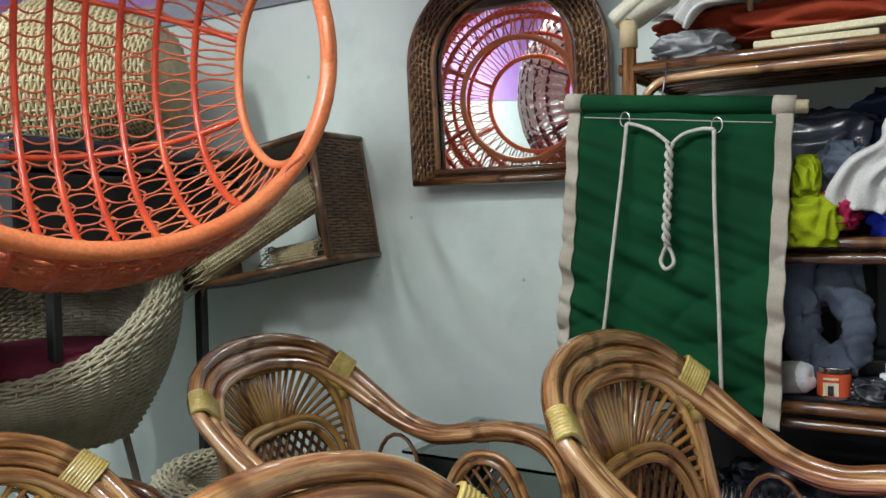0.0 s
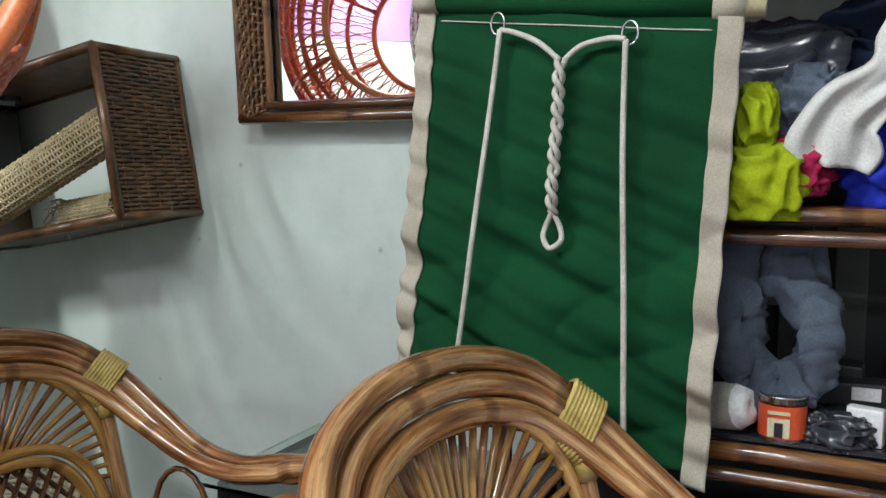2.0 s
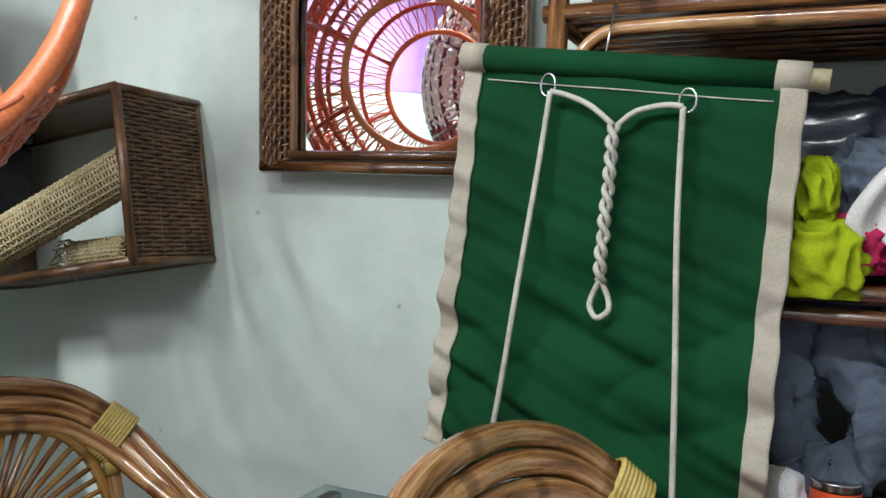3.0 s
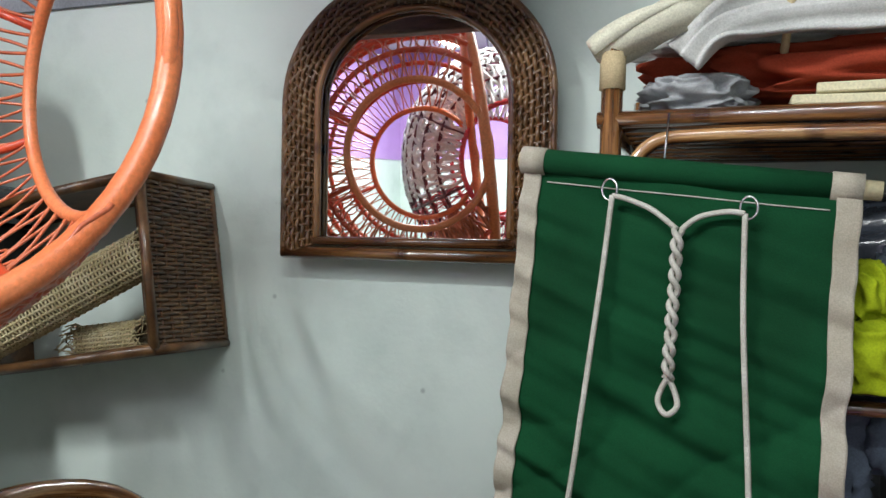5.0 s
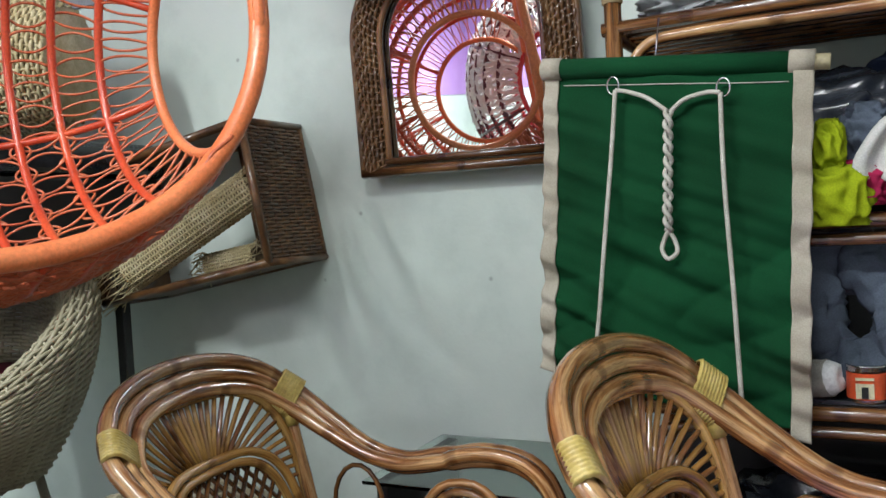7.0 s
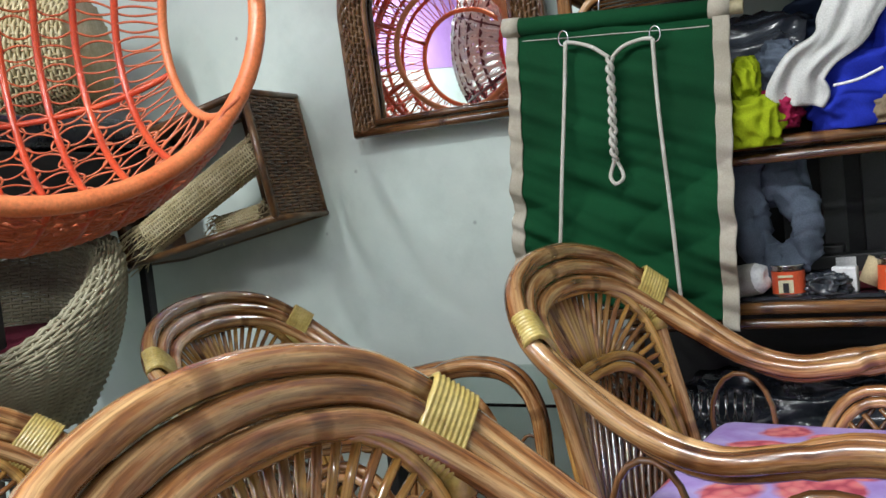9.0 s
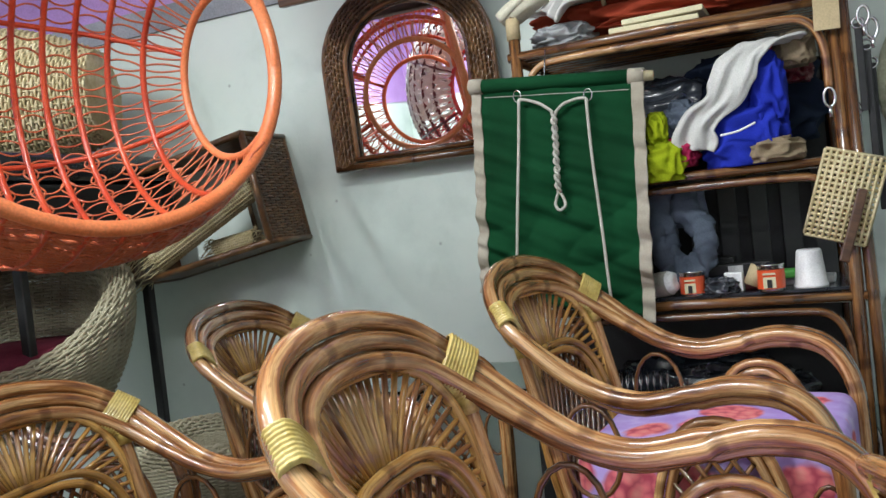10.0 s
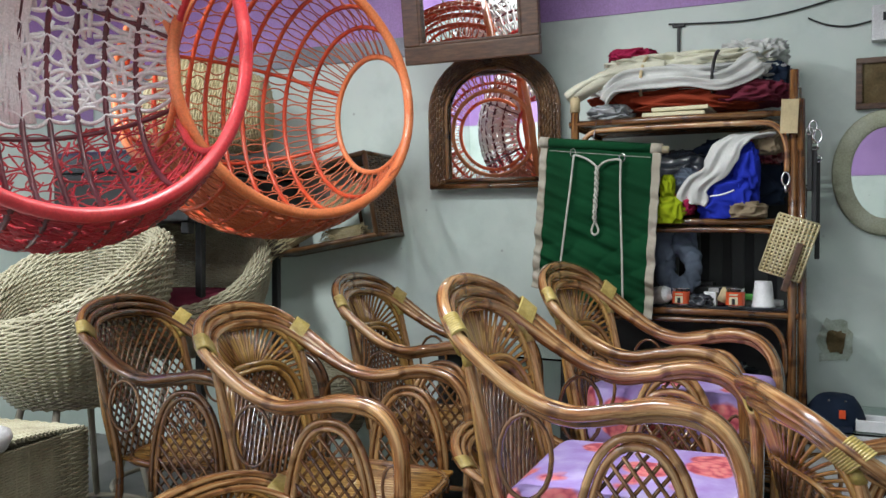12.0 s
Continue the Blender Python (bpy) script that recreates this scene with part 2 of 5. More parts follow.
def part(name, bm, mat, parent, label="", smooth=False):
    me = bpy.data.meshes.new(name)
    bm.normal_update()
    bm.to_mesh(me)
    bm.free()
    me.materials.append(MAT[mat])
    if smooth:
        me.polygons.foreach_set("use_smooth", [True] * len(me.polygons))
    ob = new(name, me)
    if parent:
        ob.parent = parent
    if label:
        ob["label"] = label
    return ob


def thing(name, m, label, category, group="", kind=""):
    ob = new(name)
    ob.empty_display_size = 0.05
    ob.matrix_basis = m
    return tagged(ob, label, category, group, kind)


def smooth_line(points, steps=8, closed=False):
    """Points along a Catmull-Rom line through the given ones."""
    p = [np.array(q, float) for q in points]
    n = len(p)
    out = []
    for i in range(n if closed else n - 1):
        a, b, c, d = (p[(i + k) % n] if closed else p[min(max(i + k, 0), n - 1)] for k in (-1, 0, 1, 2))
        for s in range(steps):
            t = s / steps
            out.append(0.5 * (2 * b + (c - a) * t + (2 * a - 5 * b + 4 * c - d) * t * t + (3 * b - a - 3 * c + d) * t ** 3))
    if not closed:
        out.append(p[-1])
    return np.array(out)


def sweep(lines, radius, sides=6, closed=False, caps=True, wobble=0.0):
    """Vertices and faces of tubes along several lines."""
    verts, faces = [], []
    for li, line in enumerate(lines):
        line = np.asarray(line, float)
        n = len(line)
        if closed:
            tang = np.roll(line, -1, 0) - np.roll(line, 1, 0)
        else:
            tang = np.gradient(line, axis=0)
        tang /= np.linalg.norm(tang, axis=1)[:, None] + 1e-9
        ref = np.array([0.0, 0, 1]) if abs(tang[0][2]) < 0.9 else np.array([1.0, 0, 0])
        base = len(verts)
        for i in range(n):
            u = ref - tang[i] * (ref @ tang[i])
            u /= np.linalg.norm(u) + 1e-9
            w = np.cross(tang[i], u)
            ref = u
            r = radius * (1 + wobble * math.sin(i * 1.7 + li * 2.3) * math.cos(i * 0.61 + li))
            for s in range(sides):
                a = 2 * math.pi * s / sides
                verts.append(line[i] + r * (math.cos(a) * u + math.sin(a) * w))
        for i in range(n if closed else n - 1):
            j = (i + 1) % n
            for s in range(sides):
                t = (s + 1) % sides
                faces.append((base + i * sides + s, base + i * sides + t, base + j * sides + t, base + j * sides + s))
        if caps and not closed:
            faces.append(tuple(base + s for s in reversed(range(sides))))
            faces.append(tuple(base + (n - 1) * sides + s for s in range(sides)))
    return verts, faces


def pole(name, line, radius, mat, parent, label="", sides=8, closed=False, wobble=0.0):
    v, f = sweep([line], radius, sides, closed, wobble=wobble)
    ob = mesh_object(name, v, f, mat, parent, label)
    # run of the fibres: distance along the pole, and round it
    line = np.asarray(line, float)
    along = np.concatenate([[0], np.cumsum(np.linalg.norm(np.diff(line, axis=0), axis=1))]) + 3.1 * float(np.abs(line[0]).sum())
    turn = 2 * math.pi * np.arange(sides) / sides
    g = np.zeros((len(line), sides, 3), np.float32)
    g[:, :, 0] = along[:, None]
    g[:, :, 1] = radius * np.cos(turn)[None, :]
    g[:, :, 2] = radius * np.sin(turn)[None, :]
    ob.data.attributes.new("fibre", "FLOAT_VECTOR", "POINT").data.foreach_set("vector", g.ravel())
    return ob


def strands(name, lines, radius, mat, parent, label="", sides=4):
    v, f = sweep(lines, radius, sides)
    return mesh_object(name, v, f, mat, parent, label)


def box_mesh(sx, sy, sz, bevel=0.004, seg=2, centre=(0, 0, 0)):
    bm = bmesh.new()
    bmesh.ops.create_cube(bm, size=1, matrix=Matrix.Translation(centre) @ Matrix.Diagonal((sx, sy, sz, 1)))
    if bevel:
        bmesh.ops.bevel(bm, geom=bm.edges[:], offset=bevel, segments=seg, affect="EDGES", profile=0.6)
    return bm


def lathe(profile, seg=24):
    verts, faces = [], []
    n = len(profile)
    for i in range(seg):
        a = 2 * math.pi * i / seg
        verts += [(r * math.cos(a), r * math.sin(a), z) for r, z in profile]
    for i in range(seg):
        k = (i + 1) % seg
        for j in range(n - 1):
            faces.append((i * n + j, k * n + j, k * n + j + 1, i * n + j + 1))
    return verts, faces


def woven(fn, cols, rows, amp, closed=False, fine=3):
    """A woven skin over fn(u, v): rows of strands that pass over and under the stakes."""
    nu, nv = cols * fine + (0 if closed else 1), rows * fine + 1
    P = np.array([[fn(i / (cols * fine), j / (rows * fine)) for j in range(nv)] for i in range(nu)], float)
    if closed:
        du = np.roll(P, -1, 0) - np.roll(P, 1, 0)
    else:
        du = np.gradient(P, axis=0)
    dv = np.gradient(P, axis=1)
    nrm = np.cross(du, dv)
    nrm /= np.linalg.norm(nrm, axis=2)[:, :, None] + 1e-9
    i = np.arange(nu)[:, None] / fine
    j = np.arange(nv)[None, :] / fine
    row = np.floor(j - 1e-6)
    h = np.cos(math.pi * (i + row)) * 0.6 * np.abs(np.sin(math.pi * j)) - 0.55 * (1 - np.abs(np.sin(math.pi * j)))
    P = P + nrm * (amp * h)[:, :, None]
    verts = P.reshape(-1, 3)
    faces = []
    for a in range(nu if closed else nu - 1):
        b = (a + 1) % nu
        for c in range(nv - 1):
            faces.append((a * nv + c, b * nv + c, b * nv + c + 1, a * nv + c + 1))
    return verts, faces


def basket(fn, cols, rows, amp, r_row, r_stake, closed=False, step=2):
    """Separate strands woven in and out of stakes over fn(u, v)."""
    n = cols * step + (0 if closed else 1)
    e = 1e-3
    lines, stakes = [], []
    for j in range(rows):
        v = (j + 0.5) / rows
        line = []
        for i in range(n + (1 if closed else 0)):
            u = i / (cols * step)
            p = np.array(fn(u, v), float)
            du = np.array(fn(min(1, u + e), v), float) - np.array(fn(max(0, u - e), v), float)
            dv = np.array(fn(u, min(1, v + e)), float) - np.array(fn(u, max(0, v - e)), float)
            nn = np.cross(du, dv)
            nn /= np.linalg.norm(nn) + 1e-12
            line.append(p + nn * amp * math.cos(math.pi * (i / step + j)))
        lines.append(line)
    for i in range(cols):
        stakes.append([np.array(fn((i + 0.0) / cols, k / (rows // 2)), float) for k in range(rows // 2 + 1)])
    v1, f1 = sweep(lines, r_row, 5, caps=False)
    v2, f2 = sweep(stakes, r_stake, 4, caps=False)
    return list(v1) + list(v2), f1 + [tuple(q + len(v1) for q in f) for f in f2]


# ---- the room ----
def slab(name, x0, x1, y0, y1, z0, z1, mat, kind="structure", label="", category=""):
    bm = box_mesh(x1 - x0, y1 - y0, z1 - z0, 0, 1, ((x0 + x1) / 2, (y0 + y1) / 2, (z0 + z1) / 2))
    return tagged(part(name, bm, mat, None), label, category, kind=kind)


X0, X1, Y0 = -3.4, 2.2, -3.6
slab("floor", X0 - 0.1, X1 + 0.1, Y0 - 0.1, WALL + 0.2, -0.1, 0, "floor", label="grey cement floor of the shop", category="floor")
slab("ceiling", X0 - 0.1, X1 + 0.1, Y0 - 0.1, WALL + 0.2, CEIL, CEIL + 0.12, "ceiling", label="white painted flat ceiling", category="ceiling")
slab("wall_north", X0 - 0.1, X1 + 0.1, WALL, WALL + 0.2, 0, CEIL, "wall", label="pale grey-green plaster wall with small stains", category="wall")
slab("wall_west", X0 - 0.1, X0, Y0, WALL, 0, CEIL, "wall", label="pale grey-green plaster wall", category="wall")
slab("wall_east", X1, X1 + 0.1, Y0, WALL, 0, CEIL, "wall", label="pale grey-green plaster wall", category="wall")
slab("wall_south", X0 - 0.1, X1 + 0.1, Y0 - 0.1, Y0, 0, CEIL, "wall", label="pale plaster wall behind the shop", category="wall")
slab("trim_lilac", X0, X1, WALL - 0.006, WALL, 2.065, CEIL, "lilac", label="lilac painted upper band of the wall", category="wall")
slab("trim_lilac_south", X0, X1, Y0, Y0 + 0.006, 1.75, CEIL, "lilac", label="lilac painted upper band of the wall", category="wall")
slab("trim_lilac_west", X0, X0 + 0.006, Y0 + 0.006, WALL - 0.012, 1.75, CEIL, "lilac", label="lilac painted upper band of the wall", category="wall")
# thin grey band below the lilac, on the left part of the wall only
slab("trim_cement", X0, -1.1, WALL - 0.012, WALL - 0.0005, 1.975, 2.065, "cement", label="darker grey band under the lilac paint", category="ledge")


def tube_light(x, y, along):
    t = thing("tube_light", pose(x, y, CEIL, 0, 0, 0 if along == "x" else 90), "lit white fluorescent ceiling tube, in a set of one known and three added as fill", "lamp", "ceiling tubes")
    part("housing", box_mesh(1.25, 0.07, 0.045, 0.005, 2, (0, 0, -0.0235)), "white_plastic", t)
    v, f = sweep([[(-0.59, 0, -0.062), (0.59, 0, -0.062)]], 0.013, 10)
    mesh_object("tube", v, f, "lamp", t, "glowing glass tube")


tube_light(-2.6, -2.3, "y")
# fixtures made up for the three added fill lamps
tube_light(-1.9, -0.6, "y")
tube_light(-0.6, 0.1, "x")
tube_light(0.2, -2.4, "x")


# ---- rattan armchair ----
HOOP = [(0.25, 0.24, 0.0), (0.268, 0.25, 0.3), (0.278, 0.254, 0.62), (0.262, 0.255, 0.745), (0.21, 0.255, 0.812), (0.12, 0.255, 0.828), (0.03, 0.255, 0.81), (-0.05, 0.254, 0.8),
        (-0.13, 0.252, 0.822), (-0.21, 0.25, 0.872), (-0.285, 0.236, 0.93), (-0.335, 0.178, 0.985), (-0.36, 0.092, 1.01)]
HOOP = HOOP + [(-0.365, 0, 1.018)] + [(x, -y, z) for x, y, z in reversed(HOOP)]


def back_point(y, z):
    """A point on the leaning plane of the back."""
    wrap = 0.02 + 0.04 * max(0.0, min(1.0, (z - 0.6) / 0.3))
    return (-0.22 - (z - 0.5) * 0.3 + wrap * (y / 0.22) ** 2, y, z)


def arch(half, z0, z1, square=2.4, n=22):
    """Half-width, foot and crown of an arch, as (y, z) pairs."""
    out = []
    for i in range(n + 1):
        a = math.pi * i / n
        c, s = math.cos(a), math.sin(a)
        out.append((half * math.copysign(abs(c) ** (2 / square), c), z0 + (z1 - z0) * abs(s) ** (2 / square)))
    return out


def lattice(inside, place, span, pitch, slope=1.35, thick=0.004):
    """Crossing slats, each cut to the stretch for which inside(a, b) holds; place(a, b, lift) gives the point."""
    out = []
    (a0, a1), (b0, b1) = span
    for sign in (1, -1):
        reach = (b1 - b0) / slope
        k = a0 - reach
        while k < a1 + reach:
            run = []
            for i in range(60):
                b = b0 + (b1 - b0) * i / 59
                a = k + (b - b0) / slope if sign > 0 else k + reach - (b - b0) / slope
                if inside(a, b):
                    run.append((a, b))
            if len(run) > 4:
                (pa, pb), (qa, qb) = run[0], run[-1]
                out.append([place(pa + (qa - pa) * t / 4, pb + (qb - pb) * t / 4, sign * thick) for t in range(5)])
            k += pitch
    return out


def under(shape, a, b, margin=0.0, power=2.4):
    """Whether (a, b) lies under the arch given by (half, z0, z1)."""
    half, z0, z1 = shape
    return b > z0 and abs(a / half) ** power + ((b - z0) / (z1 - z0)) ** power < 1 - margin


def armchair(m, label, lattice_back=False, tone="rattan"):
    c = thing("rattan_armchair", m, label, "chair", "rattan armchairs")
    line = smooth_line(HOOP, 5)
    n = len(line)
    mid = np.array([-0.05, 0, 0.55])
    for k in range(3):
        moved = []
        for i, p in enumerate(line):
            w = max(0.0, min(1.0, (p[2] - 0.74) / 0.2)) if p[0] < 0.05 else 0.0
            w = w * w * (3 - 2 * w)
            rad = np.array([0, p[1], (p[2] - 0.72) * 1.1])
            rad = rad / (np.linalg.norm(rad) + 1e-6)
            back = rad * 0.029 * (1 - k) + np.array([-0.010 * (1 - k), 0, 0])
            side = np.sign(p[1]) if abs(p[1]) > 1e-6 else 0
            arm = np.array([0, side * 0.013 * (1 - k) * 1.1, -0.017 * (k == 1)])
            moved.append(p + w * back + (1 - w) * arm)
        pole("hoop_pole", moved, 0.0155, tone, c, sides=9, wobble=0.03)
    # inner hoop and posts of the back
    shape = (0.218, 0.5, 0.974)
    inner = [back_point(y, z) for y, z in arch(*shape, 4.6, 40)]
    pole("back_frame", inner, 0.0095, "rattan_gold", c, "thin golden inner hoop of the back")
    for s in (1, -1):
        pole("back_post", smooth_line([(-0.285, s * 0.218, 0.92), (-0.235, s * 0.215, 0.7), (-0.19, s * 0.21, 0.45), (-0.22, s * 0.215, 0.2), (-0.25, s * 0.22, 0.0)], 4), 0.0125, tone, c, sides=8, wobble=0.03)
    if lattice_back:
        for l in lattice(lambda a, b: under(shape, a, b, 0.02, 4.6), lambda a, b, t: np.array(back_point(a, b)) + np.array([t, 0, 0]), ((-0.21, 0.21), (0.47, 0.97)), 0.032):
            pole("slat", l, 0.0042, "rattan_dark", c, sides=5)
    else:
        low = (0.197, 0.5, 0.855)
        low_pts = arch(*low, 4.2, 34)
        for d in (0.0, 0.018):
            pole("fan_arch", [np.array(back_point(y * (1 - d * 6), z - d)) + np.array([0.008, 0, 0]) for y, z in low_pts], 0.0098, "rattan_gold", c, "golden bent-cane arch", sides=7)
        for i in range(35):
            a = math.pi * (-0.03 + 1.06 * i / 34)
            cc, ss = math.cos(a), math.sin(a)
            ray = [(cc * q * 0.004, 0.79 + ss * q * 0.004) for q in range(1, 120)]
            run = [p for p in ray if under(shape, p[0], p[1], 0.0, 4.6) and not under(low, p[0], p[1], 0.0, 4.2)]
            if len(run) > 8:
                p, q = run[0], run[-1]
                pole("spindle", [back_point(p[0] + (q[0] - p[0]) * t / 3, p[1] + (q[1] - p[1]) * t / 3) for t in range(4)], 0.005, "rattan_gold" if i % 3 else tone, c, sides=6)
        for l in lattice(lambda a, b: under((0.178, 0.5, 0.836), a, b, 0.02, 4.2), lambda a, b, t: np.array(back_point(a, b)) + np.array([t, 0, 0]), ((-0.185, 0.185), (0.5, 0.84)), 0.027):
            pole("slat", l, 0.0048, "rattan_dark", c, sides=5)
    # yellow bindings round the three poles
    for s in (1, -1):
        i = min(range(n), key=lambda q: abs(line[q][2] - 0.945) + (0 if line[q][1] * s > 0 and line[q][0] < 0 else 9))
        p, t = line[i], line[min(i + 1, n - 1)] - line[i - 1]
        t = t / np.linalg.norm(t)
        rad = np.array([0, p[1], (p[2] - 0.72) * 1.1])
        rad -= t * (rad @ t)
        rad /= np.linalg.norm(rad)
        w = np.cross(t, rad)
        v, f = [], []
        for k in range(37):
            off, g = (k - 18) * 0.0015, 0.0022 * abs(math.sin(k * math.pi / 4)) if 0 < k < 36 else -0.004
            for a in [2 * math.pi * q / 16 for q in range(16)]:
                v.append(p + t * off + rad * ((0.047 + g) * abs(math.cos(a)) ** 0.7 * math.copysign(1, math.cos(a))) + w * ((0.0185 + g) * abs(math.sin(a)) ** 0.6 * math.copysign(1, math.sin(a))))
        for k in range(36):
            for q in range(16):
                f.append((k * 16 + q, k * 16 + (q + 1) % 16, k * 16 + 16 + (q + 1) % 16, k * 16 + 16 + q))
        mesh_object("binding", v, f, "tie", c, "yellow split-cane binding")
        pole("post_binding", [(-0.283, s * 0.217, 0.915), (-0.274, s * 0.2165, 0.875)], 0.0145, "tie", c, "yellow split-cane binding", sides=10)
    # seat
    seat = [(0.235 * math.copysign(abs(math.cos(a)) ** 0.6, math.cos(a)) + 0.02, 0.225 * math.copysign(abs(math.sin(a)) ** 0.6, math.sin(a)), 0.5) for a in [2 * math.pi * i / 28 for i in range(28)]]
    pole("seat_ring", seat, 0.014, tone, c, closed=True)
    for i in range(20):
        y = -0.2 + 0.4 * i / 19
        pole("seat_rod", [(-0.195, y, 0.505), (0.03, y, 0.495), (0.24, y, 0.505)], 0.0075, "rattan_gold", c, sides=5)
    ring = [(x * 0.95, y * 0.95, 0.17) for x, y, z in seat]
    pole("foot_ring", ring, 0.011, tone, c, closed=True)
    # arched lattice panels and little rings under the arms
    for s in (1, -1):
        sh = (0.125, 0.42, 0.765)
        for d in (0.0, 0.02):
            pole("arm_arch", [(0.08 + y * (1 - d * 7), s * 0.247, z - d) for y, z in arch(*sh)], 0.0095, tone, c, sides=7)
        for l in lattice(lambda a, b: under((0.105, 0.42, 0.74), a, b, 0.02), lambda a, b, t: (0.08 + a, s * 0.247 + t, b), ((-0.11, 0.11), (0.42, 0.74)), 0.034):
            pole("slat", l, 0.0045, "rattan_dark", c, sides=5)
        pole("arm_ring", [(-0.145 + 0.055 * math.cos(a), s * 0.243, 0.7 + 0.088 * math.sin(a)) for a in [2 * math.pi * i / 18 for i in range(18)]], 0.0055, "rattan_dark", c, sides=6, closed=True)
        pole("arm_ring", [(0.25 + 0.028 * math.cos(a), s * 0.247, 0.6 + 0.06 * math.sin(a)) for a in [2 * math.pi * i / 16 for i in range(16)]], 0.0045, "rattan_dark", c, sides=6, closed=True)
    return c


def at(x, y, turn, tall=1.0, z=0.0, lean=0.0):
    return pose(x, y, z, 0, lean, turn) @ Matrix.Diagonal((1, 1, tall, 1))


first = armchair(at(-0.05, 1.262, -7, 0.99), "varnished brown rattan armchair with a fan back and rose-print cushion")


def again(m, label):
    loc, rot, sc = m.decompose()
    ob = copy_thing(first, Matrix.LocRotScale(loc, rot, None))
    ob.scale = sc
    return tagged(ob, label)


again(at(-0.03, 0.47, 2, 0.985), "glossy brown rattan armchair, fan back, rose-print cushion on its seat")
again(at(-0.82, 0.615, 4, 0.885), "honey-brown rattan armchair with a fan back and bare rod seat")
again(at(-0.85, 1.35, 4, 0.94), "golden-brown rattan armchair against the wall, fan back, bare seat")
armchair(at(-1.42, 0.77, 6, 0.88), "dark brown rattan armchair with a diamond lattice back", True, "rattan_dark")
again(at(0.6, 0.62, 24, 0.79, 0.0), "low brown rattan armchair turned aside, seen by its slatted back")
again(at(-0.58, 0.14, 0, 0.53, 0.0), "low brown rattan chair with cane-bound back hoop")


again(at(-0.17, 0.86, 0, 0.57), "low brown rattan chair pushed between two armchairs")


def cushion(m, label, thick=0.11):
    bm = box_mesh(0.47, 0.47, thick, 0.04, 4)
    bmesh.ops.subdivide_edges(bm, edges=bm.edges[:], cuts=2, use_grid_fill=True)
    for v in bm.verts:
        v.co.z += 0.012 * math.cos(v.co.x * 6) * math.cos(v.co.y * 6) + 0.006 * noise.noise(v.co * 9)
    ob = part("seat_cushion", bm, "rose", None, smooth=True)
    ob.matrix_basis = m
    return tagged(ob, label, "cushion", "rose-print cushions")


cushion(at(-0.01, 1.28, -7, 1, 0.602), "thick lilac seat cushion printed with coral roses", 0.18)
cushion(at(0.01, 0.47, 2, 1, 0.566), "lilac seat cushion printed with coral roses")


